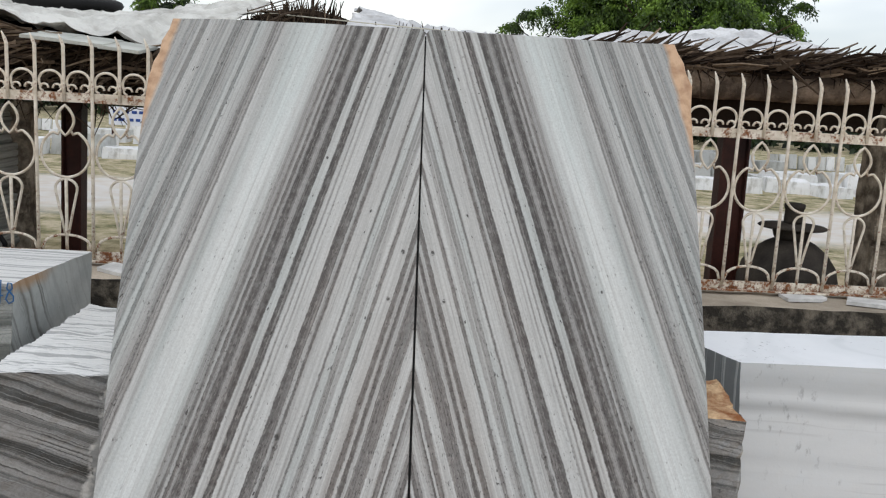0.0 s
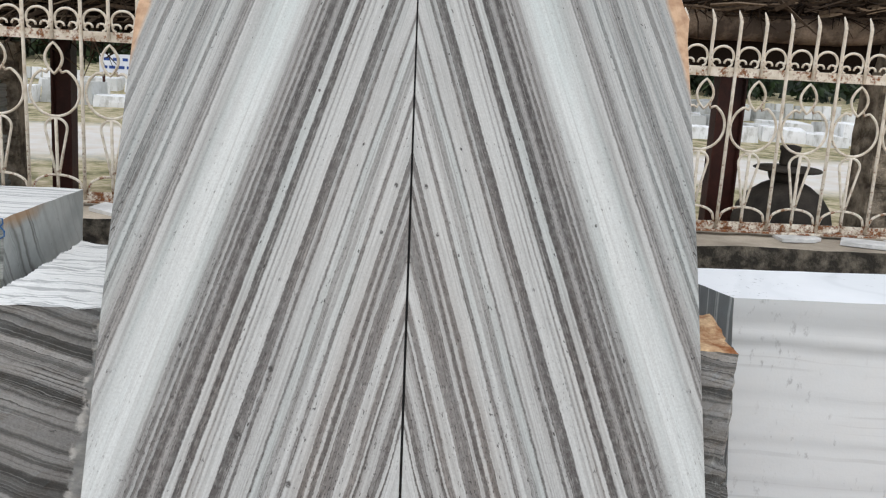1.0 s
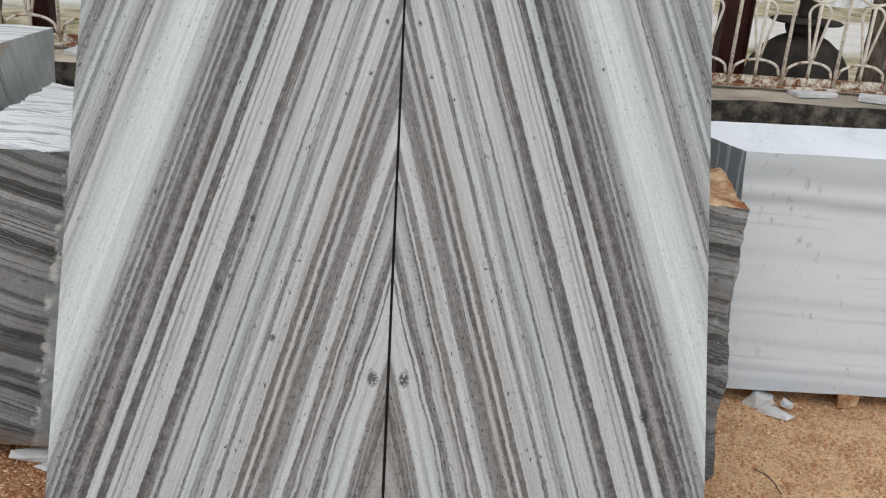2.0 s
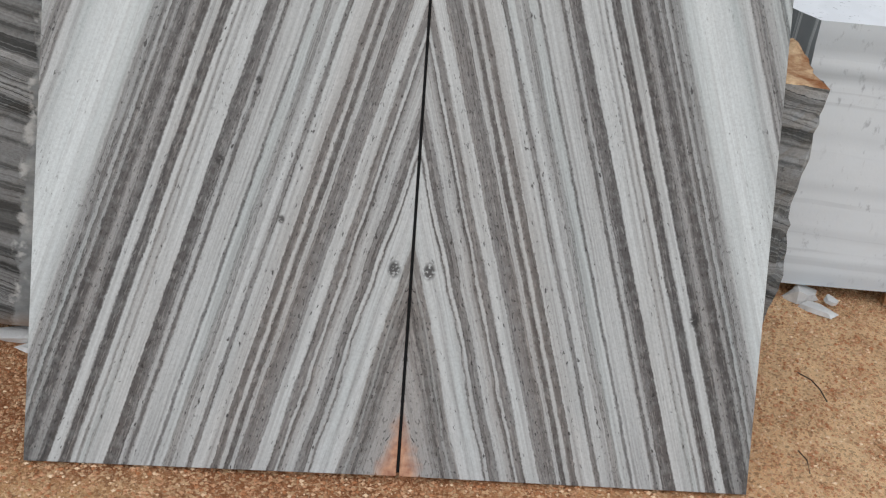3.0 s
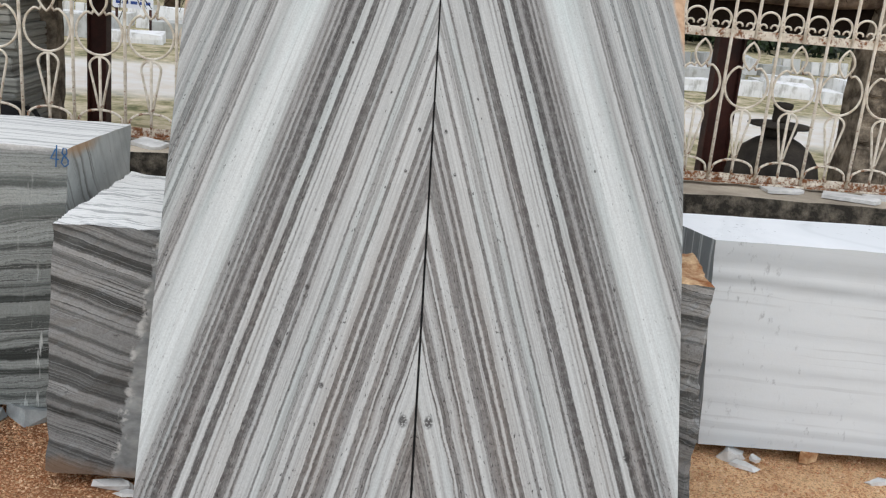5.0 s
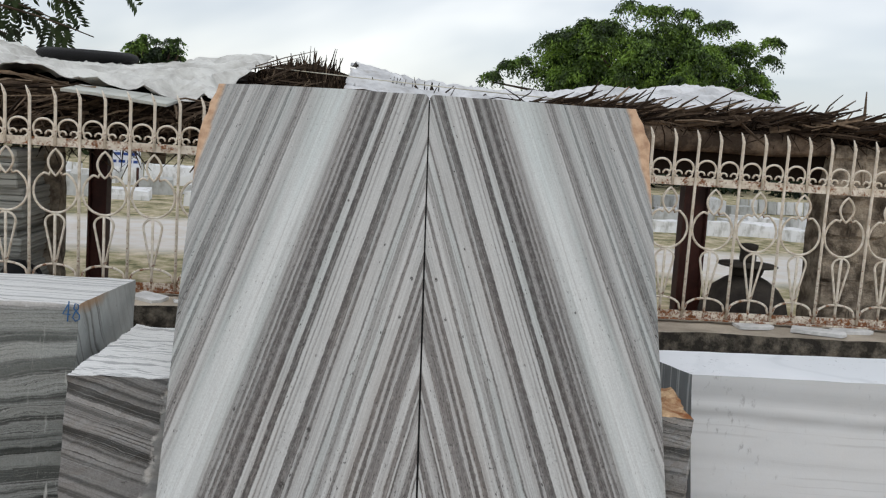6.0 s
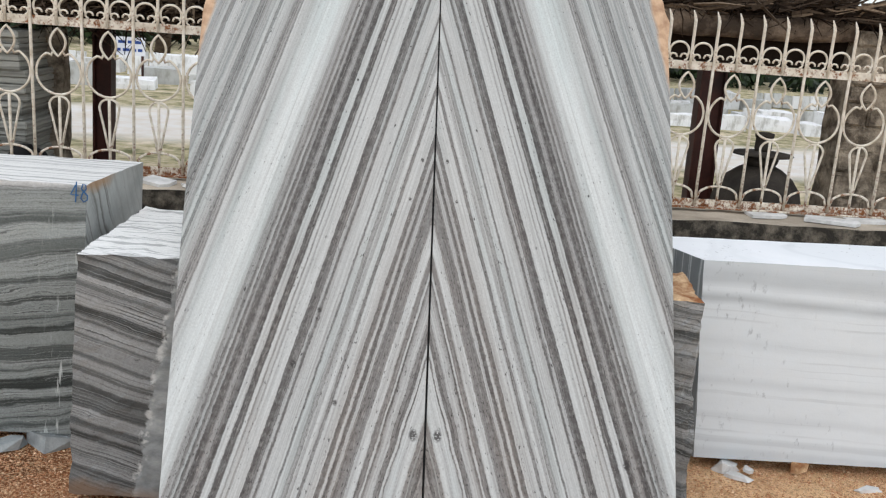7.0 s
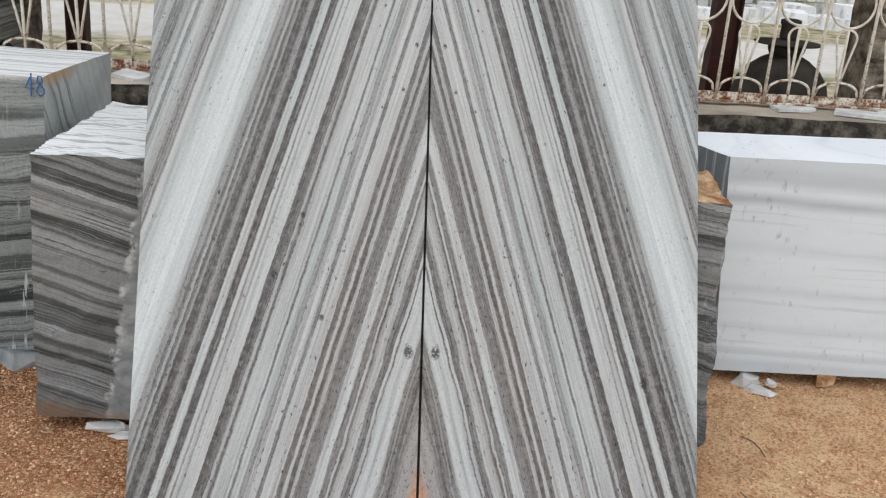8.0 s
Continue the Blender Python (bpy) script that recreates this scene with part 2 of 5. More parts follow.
        away = k.math("SQRT", k.math("ADD", k.math("MULTIPLY", dx, dx), k.math("MULTIPLY", dz, dz)))
        spot = k.math("MULTIPLY", k.range(away, size * 1.15, size * 0.6), k.range(k.noise(150.0, 2.0), 0.36, 0.48))
        pit = k.math("MAXIMUM", pit, spot)
    colour = k.mix(k.math("MULTIPLY", pit, 0.88), colour, srgb(48, 45, 43))
    # rust at the foot of the seam and along the raw outer top corner
    foot = k.math("ADD", k.math("ADD", s, k.math("MULTIPLY", z, 0.34)), k.math("MULTIPLY", k.math("SUBTRACT", k.noise(26.0, 4.0, 0.65), 0.5), 0.05))
    colour = k.mix(k.range(foot, 0.058, 0.026, 0.0, 0.85), colour, k.ramp(k.noise(60.0, 3.0), [(0.35, srgb(164, 104, 70)), (0.65, srgb(212, 160, 124))]))
    edge = k.math("ADD", k.math("MULTIPLY", k.math("SUBTRACT", s, 0.735), 6.0), k.math("SUBTRACT", z, 1.72))
    raw = k.range(k.math("ADD", edge, k.math("MULTIPLY", k.noise(7.0, 3.0), 0.20)), 0.24, 0.32)
    colour = k.mix(k.math("MULTIPLY", raw, 0.85), colour, k.ramp(k.noise(30.0, 4.0), [(0.3, srgb(170, 128, 92)), (0.6, srgb(214, 178, 142))]))
    return k.done(colour, k.math("SUBTRACT", grain, k.math("MULTIPLY", pit, 3.0)), 0.08, 0.002, k.range(grain, 0.3, 0.7, 0.36, 0.52))


def layered(name, steps, normal, tint=(0, 0, 0), warp=0.03, fine=0.62, soft=0.004, rough=0.6, drips=0.0, split=False, contrast=1.08, shift=0.0):
    """Sawn marble whose bands lie across the direction normal, with torn edges, hairlines and drip marks."""
    k = Mat(name, rough=rough, spec=0.35)
    x, y, z = k.xyz()
    d = k.math("ADD", k.math("MULTIPLY", x, normal[0]), k.math("ADD", k.math("MULTIPLY", y, normal[1]), k.math("MULTIPLY", z, normal[2])))

    def swing(value, amount):
        return k.math("MULTIPLY", k.math("SUBTRACT", value, 0.5), amount)

    d = k.math("ADD", d, swing(k.noise(3.0, 2.0, 0.5, k.scaled(1.0, 1.0, 2.0)), warp))
    d = k.math("ADD", d, swing(k.noise(22.0, 4.0, 0.65, k.scaled(0.35, 0.35, 1.6)), warp * 0.5))
    d = k.math("ADD", d, swing(k.noise(130.0, 2.0, 0.6), 0.005))

    def paint(place, grey):
        g = 142 + (grey - 158) * contrast
        return srgb(g + tint[0], g + tint[1], g + tint[2])

    d = k.math("ADD", d, shift)
    base = banded(k, d, steps, paint, soft)
    lines = k.line_noise(d, 150.0, 4.0, 0.72)
    fade = k.range(k.noise(4.0, 3.0, 0.6, k.scaled(1, 1, 2.5)), 0.40, 0.60, 0.25, 1.0)
    base = k.mix(k.math("MULTIPLY", k.range(lines, 0.49, 0.36, 0.0, min(1.0, fine * 1.6)), fade), base, srgb(66, 68, 68))
    base = k.mix(k.math("MULTIPLY", k.range(lines, 0.52, 0.66, 0.0, fine * 0.8), fade), base, srgb(170, 174, 173))
    cloud = k.noise(9.0, 5.0, 0.65, k.scaled(0.6, 0.6, 1.8))
    base = k.mix(k.range(cloud, 0.50, 0.72, 0.0, 0.20), base, srgb(150, 154, 153))
    drip = k.math("MULTIPLY", k.range(k.noise(1.0, 3.0, 0.6, k.scaled(42.0, 42.0, 3.2)), 0.60, 0.68), k.range(k.noise(2.6, 2.0, 0.5, k.scaled(1, 1, 0.6)), 0.46, 0.58))
    base = k.mix(k.math("MULTIPLY", drip, drips), base, srgb(196, 201, 199))
    grain = k.noise(150.0, 3.0, 0.7)
    base = k.mix(1.0, base, k.ramp(grain, [(0.30, (0.80, 0.80, 0.80)), (0.50, (0.99, 0.99, 0.99)), (0.68, (1.10, 1.10, 1.10))]), "MULTIPLY")
    spots = k.math("MULTIPLY", k.range(k.noise(46.0, 4.0, 0.7, k.scaled(0.7, 0.7, 1.0)), 0.66, 0.72), fine)
    base = k.mix(spots, base, srgb(52, 53, 53))
    if split:
        side = k.math("ADD", x, k.math("MULTIPLY", z, -0.165))
        side = k.math("ADD", side, swing(k.noise(16.0, 4.0, 0.7), 0.07))
        torn = k.range(side, -0.902, -0.894)
        stone = k.ramp(k.noise(11.0, 4.0, 0.6, k.scaled(1, 1, 2.0)), [(0.35, srgb(120, 125, 126)), (0.65, srgb(164, 168, 168))])
        base = k.mix(torn, base, stone)
        rim = k.math("MULTIPLY", k.range(side, -0.912, -0.900), k.range(side, -0.880, -0.896))
        base = k.mix(k.math("MULTIPLY", rim, k.range(k.noise(30.0, 3.0), 0.5, 0.6, 0.0, 0.8)), base, srgb(206, 208, 206))
        foot = k.range(k.math("ADD", z, k.math("MULTIPLY", k.noise(9.0, 3.0), 0.10)), 0.13, 0.09)
        base = k.mix(k.math("MULTIPLY", foot, 0.6), base, srgb(128, 98, 70))
    return k.done(base, k.math("ADD", grain, k.math("MULTIPLY", lines, 0.6)), 0.3, 0.005)


def sawn_end(name):
    """Grey sawn end of a block, scored with pale upright saw streaks."""
    k = Mat(name, rough=0.65, spec=0.3)
    x, y, z = k.xyz()
    w = k.math("ADD", y, k.math("MULTIPLY", z, 0.04))
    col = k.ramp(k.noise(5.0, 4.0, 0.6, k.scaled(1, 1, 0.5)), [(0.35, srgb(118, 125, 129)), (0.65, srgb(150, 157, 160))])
    score = k.math("MULTIPLY", k.range(k.line_noise(w, 60.0, 3.0, 0.7), 0.55, 0.66), k.range(k.noise(3.0, 3.0), 0.40, 0.60, 0.3, 0.9))
    col = k.mix(score, col, srgb(205, 212, 214))
    return k.done(col, k.noise(120.0, 3.0, 0.6), 0.2, 0.004)


def veined_end(name):
    """Pale block end with steep grey veins towards the front and a rusty stain at its upper edge."""
    k = Mat(name, rough=0.6, spec=0.35)
    x, y, z = k.xyz()
    d = k.math("ADD", k.math("MULTIPLY", y, 0.90), k.math("MULTIPLY", z, 0.45))
    d = k.math("ADD", d, k.math("MULTIPLY", k.math("SUBTRACT", k.noise(6.0, 4.0, 0.6), 0.5), 0.06))
    veins = k.line_noise(d, 26.0, 4.0, 0.65)
    col = k.ramp(k.noise(5.0, 5.0, 0.65), [(0.35, srgb(166, 172, 171)), (0.62, srgb(196, 201, 199))])
    front = k.range(k.math("ADD", y, k.math("MULTIPLY", k.noise(3.0, 3.0), 0.14)), 3.18, 3.12, 0.25, 1.0)
    col = k.mix(k.math("MULTIPLY", k.range(veins, 0.52, 0.36), front), col, srgb(128, 129, 126))
    spots = k.range(k.noise(34.0, 4.0, 0.7), 0.66, 0.72, 0.0, 0.6)
    col = k.mix(spots, col, srgb(84, 84, 82))
    stain = k.math("MULTIPLY", k.range(k.math("ADD", z, k.math("MULTIPLY", k.noise(9.0, 3.0), 0.08)), 0.925, 0.955), k.range(y, 3.16, 3.02))
    col = k.mix(k.math("MULTIPLY", stain, 0.75), col, srgb(186, 148, 108))
    return k.done(col, k.noise(120.0, 3.0, 0.6), 0.25, 0.005)


def band_marble(name, normal, light, mid, dark, scale, amount=0.5, warp=0.05, rough=0.6, seed=0.0):
    """Rough-sawn marble with bands across the direction normal."""
    k = Mat(name, rough=rough, spec=0.35)
    x, y, z = k.xyz()
    d = k.math("ADD", k.math("MULTIPLY", x, normal[0]), k.math("ADD", k.math("MULTIPLY", y, normal[1]), k.math("MULTIPLY", z, normal[2])))
    d = k.math("ADD", d, k.math("MULTIPLY", k.math("SUBTRACT", k.noise(2.4, 3.0, 0.55), 0.5), warp))
    d = k.math("ADD", d, k.math("MULTIPLY", k.math("SUBTRACT", k.noise(34.0, 3.0, 0.6, k.scaled(0.4, 0.4, 1.0)), 0.5), warp * 0.16))
    d = k.math("ADD", d, seed)
    bands = k.line_noise(d, scale, 5.0, 0.62)
    base = k.ramp(bands, [(0.40 if amount > 0.5 else 0.50 - 0.26 * amount, srgb(*dark)), (0.46, srgb(*mid)), (0.53, srgb(*light)), (0.60, srgb(*mid)), (0.64 + 0.1 * amount, srgb(*light))])
    d2 = k.math("ADD", d, k.math("MULTIPLY", k.math("SUBTRACT", k.noise(5.0, 4.0, 0.6), 0.5), warp * 0.7))
    fine = k.line_noise(d2, scale * 6.0, 3.0, 0.6)
    fade = k.range(k.noise(3.1, 3.0, 0.6), 0.40, 0.60, 0.25, 1.0)
    base = k.mix(k.math("MULTIPLY", k.range(fine, 0.52, 0.64, 0.0, min(1.0, amount * 1.2)), fade), base, srgb(*dark))
    d3 = k.math("ADD", d2, k.math("MULTIPLY", k.math("SUBTRACT", k.noise(9.0, 4.0, 0.7), 0.5), warp * 0.4))
    hair = k.line_noise(d3, scale * 15.0, 2.0, 0.6)
    base = k.mix(k.math("MULTIPLY", k.range(hair, 0.56, 0.66, 0.0, amount * 0.7), k.range(k.noise(4.3, 3.0, 0.6, k.scaled(1, 1, 3)), 0.45, 0.62)), base, srgb(*[c * 0.8 for c in dark]))
    pale_line = k.line_noise(d3, scale * 9.0, 2.0, 0.5)
    base = k.mix(k.math("MULTIPLY", k.range(pale_line, 0.58, 0.66, 0.0, 0.8), k.range(k.noise(3.7, 3.0, 0.6, k.scaled(1, 1, 2)), 0.48, 0.60)), base, srgb(*light))
    grain = k.noise(160.0, 3.0, 0.65)
    base = k.mix(k.range(grain, 0.40, 0.70, 0.0, 0.30), base, srgb(*mid))
    spots = k.math("MULTIPLY", k.range(k.noise(46.0, 4.0, 0.7, k.scaled(0.7, 0.7, 1.0)), 0.66, 0.72), 0.5 * amount + 0.12)
    base = k.mix(spots, base, srgb(*[c * 0.62 for c in dark]))
    return k.done(base, k.math("ADD", grain, k.math("MULTIPLY", bands, 0.6)), 0.35, 0.006)


def smooth_marble(name, light, mid, dark):
    """Pale marble with soft, faint bands and a scatter of small grey pits."""
    k = Mat(name, rough=0.55, spec=0.35)
    x, y, z = k.xyz()
    d = k.math("ADD", k.math("ADD", z, k.math("MULTIPLY", x, 0.07)), k.math("MULTIPLY", k.math("SUBTRACT", k.noise(1.6, 3.0), 0.5), 0.10))
    soft = k.line_noise(d, 9.0, 2.0, 0.5)
    col = k.ramp(soft, [(0.36, srgb(*mid)), (0.56, srgb(*light))], True)
    thin = k.math("MULTIPLY", k.range(k.line_noise(d, 34.0, 2.0), 0.57, 0.67), k.range(k.noise(2.0, 2.0), 0.42, 0.56))
    col = k.mix(k.math("MULTIPLY", thin, 0.55), col, srgb(*dark))
    col = k.mix(k.range(k.noise(14.0, 5.0, 0.65), 0.45, 0.72, 0.0, 0.30), col, srgb(*mid))
    pits = k.math("MULTIPLY", k.range(k.noise(52.0, 3.0, 0.6, k.scaled(1, 1, 0.55)), 0.64, 0.72), k.range(k.noise(4.0, 2.0), 0.44, 0.60))
    col = k.mix(k.math("MULTIPLY", pits, 0.75), col, srgb(*[c * 0.72 for c in dark]))
    return k.done(col, k.noise(120.0, 3.0, 0.6), 0.12, 0.004)


def white_marble(name):
    """White block marble with a few soft grey bands, fine threads and clusters of grey pits."""
    k = Mat(name, rough=0.55, spec=0.35)
    x, y, z = k.xyz()
    d = k.math("ADD", k.math("ADD", z, k.math("MULTIPLY", x, 0.035)), k.math("MULTIPLY", k.math("SUBTRACT", k.noise(1.6, 3.0), 0.5), 0.05))
    d = k.math("ADD", d, k.math("MULTIPLY", k.math("SUBTRACT", k.noise(14.0, 3.0, 0.6, k.scaled(0.3, 0.3, 1.5)), 0.5), 0.012))
    col = banded(k, d, WHITISH, lambda place, grey: srgb(221 + (grey - 206) * 1.1, 229 + (grey - 206) * 1.1, 234 + (grey - 206) * 1.1), 0.014)
    thread = k.math("MULTIPLY", k.range(k.line_noise(d, 40.0, 3.0), 0.56, 0.68), k.range(k.noise(2.2, 3.0, 0.6, k.scaled(1, 1, 3)), 0.44, 0.60))
    col = k.mix(k.math("MULTIPLY", thread, 0.42), col, srgb(186, 194, 199))
    col = k.mix(k.range(k.noise(12.0, 5.0, 0.65, k.scaled(0.5, 0.5, 1.4)), 0.45, 0.72, 0.0, 0.32), col, srgb(208, 216, 221))
    pits = k.math("MULTIPLY", k.range(k.noise(44.0, 4.0, 0.65, k.scaled(1, 1, 0.5)), 0.60, 0.73), k.range(k.math("SUBTRACT", k.noise(4.0, 2.0), k.range(x, 1.2, 2.6, 0.0, 0.14)), 0.44, 0.58))
    col = k.mix(k.math("MULTIPLY", pits, 0.60), col, srgb(132, 141, 148))
    return k.done(col, k.noise(120.0, 3.0, 0.6), 0.12, 0.004)


def yard_stone(name, light, dark):
    """Pale quarry blocks of differing grey, with dirt in soft patches."""
    k = Mat(name, rough=0.7, spec=0.3)
    tone = k.math("ADD", k.math("MULTIPLY", k.random(), 0.75), k.math("MULTIPLY", k.noise(3.0, 5.0, 0.65), 0.35))
    col = k.ramp(tone, [(0.15, srgb(*dark)), (0.75, srgb(*light))])
    col = k.mix(k.range(k.noise(7.0, 5.0, 0.7, k.scaled(1, 1, 0.4)), 0.50, 0.66, 0.0, 0.5), col, srgb(132, 128, 116))
    return k.done(col, k.noise(20.0, 4.0, 0.6), 0.4, 0.02)


def plain(name, light, dark, scale, rough=0.8, bump=0.4, metal=0.0, fine=90.0, spread=(0.35, 0.65)):
    k = Mat(name, rough=rough, metal=metal, spec=0.3)
    a = k.noise(scale, 5.0, 0.6)
    g = k.noise(fine, 3.0, 0.6)
    col = k.ramp(a, [(spread[0], srgb(*dark)), (spread[1], srgb(*light))])
    col = k.mix(k.range(g, 0.35, 0.7, 0.0, 0.35), col, srgb(*dark))
    return k.done(col, k.math("ADD", g, a), bump, 0.01)


def rusty_paint(name, amount=0.5):
    """Old cream-white paint, flaking to rust."""
    k = Mat(name, rough=0.55, spec=0.3)
    a = k.noise(16.0, 6.0, 0.75)
    b = k.noise(90.0, 4.0, 0.7)
    low = k.range(k.xyz()[2], 0.17, 0.02, 0.0, 0.16)
    mask = k.range(k.math("ADD", k.math("ADD", a, low), k.math("MULTIPLY", b, 0.6)), 1.02 - 0.28 * amount, 1.14 - 0.28 * amount)
    paint = k.ramp(k.noise(24.0, 3.0), [(0.3, srgb(202, 190, 170)), (0.65, srgb(240, 233, 219))])
    rust = k.ramp(b, [(0.3, srgb(80, 48, 32)), (0.7, srgb(156, 102, 64))])
    return k.done(k.mix(mask, paint, rust), k.math("SUBTRACT", b, mask), 0.4, 0.003, k.range(mask, 0, 1, 0.5, 0.9))


def sandy(name):
    k = Mat(name, rough=0.95, spec=0.15)
    x, y, z = k.xyz()
    big = k.noise(1.1, 3.0, 0.6)
    mid = k.noise(9.0, 5.0, 0.65)
    gx = k.xyz(k.cells(150.0, out="Color"))[0]
    gy = k.xyz(k.cells(330.0, out="Color"))[1]
    fine = k.noise(260.0, 3.0, 0.7)
    # Sand colour runs from dark brown at the left and back to pale at right
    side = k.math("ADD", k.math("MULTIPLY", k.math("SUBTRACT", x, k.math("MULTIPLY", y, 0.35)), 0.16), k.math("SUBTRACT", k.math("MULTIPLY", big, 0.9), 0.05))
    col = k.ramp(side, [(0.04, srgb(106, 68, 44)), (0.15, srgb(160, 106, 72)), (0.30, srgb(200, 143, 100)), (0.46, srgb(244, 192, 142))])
    # Paler sand towards the front and out to both sides
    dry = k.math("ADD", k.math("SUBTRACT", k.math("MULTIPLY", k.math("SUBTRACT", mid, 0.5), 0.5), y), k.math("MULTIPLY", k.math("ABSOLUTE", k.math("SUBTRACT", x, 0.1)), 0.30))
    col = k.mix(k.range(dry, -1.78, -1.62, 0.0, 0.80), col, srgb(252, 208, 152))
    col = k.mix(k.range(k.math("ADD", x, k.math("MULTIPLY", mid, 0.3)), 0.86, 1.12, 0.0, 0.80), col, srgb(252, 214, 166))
    col = k.mix(k.range(mid, 0.46, 0.70, 0.0, 0.50), col, srgb(164, 106, 70))
    col = k.mix(k.range(gx, 0.60, 0.95, 0.0, 0.75), col, srgb(244, 208, 164))
    col = k.mix(k.range(gx, 0.34, 0.0, 0.0, 0.65), col, srgb(128, 80, 52))
    col = k.mix(k.range(gy, 0.75, 1.0, 0.0, 0.45), col, srgb(240, 212, 174))
    col = k.mix(k.range(fine, 0.52, 0.72, 0.0, 0.30), col, srgb(124, 80, 54))
    far = k.range(y, 6.0, 9.0)
    wav = k.math("ADD", y, k.math("MULTIPLY", k.math("SUBTRACT", k.noise(0.25, 3.0), 0.5), 2.6))
    road = k.math("MULTIPLY", k.range(wav, 10.2, 10.9), k.range(wav, 14.0, 13.4))
    grass = k.ramp(k.noise(2.6, 5.0, 0.7), [(0.36, srgb(118, 120, 84)), (0.5, srgb(194, 183, 146)), (0.64, srgb(236, 222, 196))])
    dust = k.ramp(k.noise(3.0, 4.0), [(0.35, srgb(244, 235, 222)), (0.6, srgb(252, 248, 242))])
    col = k.mix(far, col, k.mix(road, grass, dust))
    return k.done(col, k.math("ADD", k.math("MULTIPLY", gx, 0.7), k.math("ADD", fine, gy)), 0.9, 0.006)


def leafy(name, dark, light):
    k = Mat(name, rough=0.5, spec=0.3)
    tone = k.math("ADD", k.math("MULTIPLY", k.island(), 0.35), k.range(k.noise(2.2, 2.0), 0.40, 0.62, 0.0, 0.70))
    col = k.ramp(tone, [(0.0, srgb(*dark)), (0.55, srgb(*[(a + b) / 2 for a, b in zip(dark, light)])), (1.0, srgb(*light))])
    return k.done(col)


def stick_mat(name, dark, light):
    k = Mat(name, rough=0.9, spec=0.1)
    col = k.ramp(k.island(), [(0.0, srgb(*dark)), (0.75, srgb(*[(a + b) / 2 for a, b in zip(dark, light)])), (1.0, srgb(*light))])
    col = k.mix(k.range(k.noise(60.0, 3.0), 0.4, 0.7, 0.0, 0.5), col, srgb(*dark))
    return k.done(col)


def cloth(name, light, dark):
    k = Mat(name, rough=0.5, spec=0.3)
    a = k.noise(3.0, 5.0, 0.65)
    col = k.ramp(a, [(0.34, srgb(*dark)), (0.58, srgb(*light))])
    col = k.mix(k.range(k.noise(18.0, 4.0), 0.55, 0.75, 0.0, 0.35), col, srgb(150, 142, 130))
    return k.done(col, k.math("ADD", k.noise(11.0, 5.0, 0.65, distort=1.2), a), 0.5, 0.03)


M_SLAB = vein_marble("veined_marble")
M_GREY = layered("grey_banded_marble", STRIPED, (0.22, -0.10, 1.0), (-1, 1, 1), warp=0.06, drips=0.5, shift=-0.52)
M_GREEN = layered("green_grey_marble", GREENISH, (-0.12, 0.05, 1.0), (-4, 2, 0), warp=0.06, fine=0.55, drips=0.85)
M_WHITE = white_marble("white_marble")
# Brighter copy of M_WHITE: the sky's light on the top put into its colour
M_TOPWHITE = smooth_marble("skylit_white_marble_top", (240, 243, 246), (230, 234, 237), (206, 211, 214))
M_SPLIT = layered("striped_marble_with_split_edge", STRIPED, (0.30, -0.10, 1.0), (-1, 1, 1), warp=0.025, split=True)
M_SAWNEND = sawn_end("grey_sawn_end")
M_VEINEND = veined_end("veined_block_end")
M_SAWN = band_marble("sawn_marble_top", (0.05, 1.0, 0.0), (236, 236, 233), (214, 215, 213), (172, 173, 172), 34.0, 0.22, 0.03, seed=1.0)
M_RUSTROCK = plain("rusty_rock", (226, 196, 156), (138, 84, 44), 16.0, bump=0.8)
M_FENCE = rusty_paint("old_cream_paint", 0.52)
M_RAIL = rusty_paint("rusty_rail_paint", 0.78)
M_FOOTRAIL = rusty_paint("rust_eaten_paint", 0.50)
M_CONCRETE = plain("weathered_concrete", (206, 194, 176), (146, 136, 122), 3.0)
M_MOSS = plain("mossy_concrete", (138, 130, 116), (56, 53, 47), 15.0, bump=0.7, spread=(0.44, 0.66))
M_GROUND = sandy("sandy_ground")
M_PEBBLE = stick_mat("grit", (176, 118, 80), (255, 228, 192))
M_POST = plain("brown_painted_steel", (84, 46, 37), (42, 24, 21), 5.0, 0.6, 0.2)
M_LOG = plain("old_log", (150, 132, 114), (78, 66, 56), 7.0, bump=0.9, spread=(0.42, 0.6))
M_STICK = stick_mat("dry_brushwood", (36, 28, 23), (160, 140, 118))
# Old dark thatch; its darkness also stands in for shade under the eaves
M_DARKTHATCH = stick_mat("dark_thatch_with_shade", (28, 22, 18), (84, 67, 54))
M_TARP = cloth("white_tarpaulin", (228, 228, 222), (176, 174, 167))
M_TARP2 = cloth("bright_tarpaulin", (232, 233, 234), (186, 187, 188))
M_LEAF = leafy("neem_leaves", (18, 34, 12), (124, 156, 62))
# Darker leaf green; inside the crowns its colour stands in for shade
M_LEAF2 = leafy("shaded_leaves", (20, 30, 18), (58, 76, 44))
M_BARK = plain("bark", (92, 78, 64), (54, 44, 36), 6.0)
M_LANTERN = plain("dark_carved_stone", (72, 66, 59), (36, 32, 28), 6.0)
M_PILLAR = plain("rubble_stone", (186, 172, 152), (92, 82, 70), 9.0, bump=1.0, spread=(0.40, 0.60))
M_STACK = band_marble("stacked_stone", (0.0, 0.0, 1.0), (176, 177, 170), (146, 147, 141), (100, 100, 95), 9.0, 0.5, 0.03)
M_YARD = yard_stone("yard_marble", (244, 245, 246), (168, 170, 166))
M_RUBBER = plain("black_rubber", (15, 15, 16), (7, 7, 8), 8.0, 0.7)
M_BLUE = plain("blue_marker", (62, 118, 168), (40, 88, 140), 20.0, 0.5, 0.0)
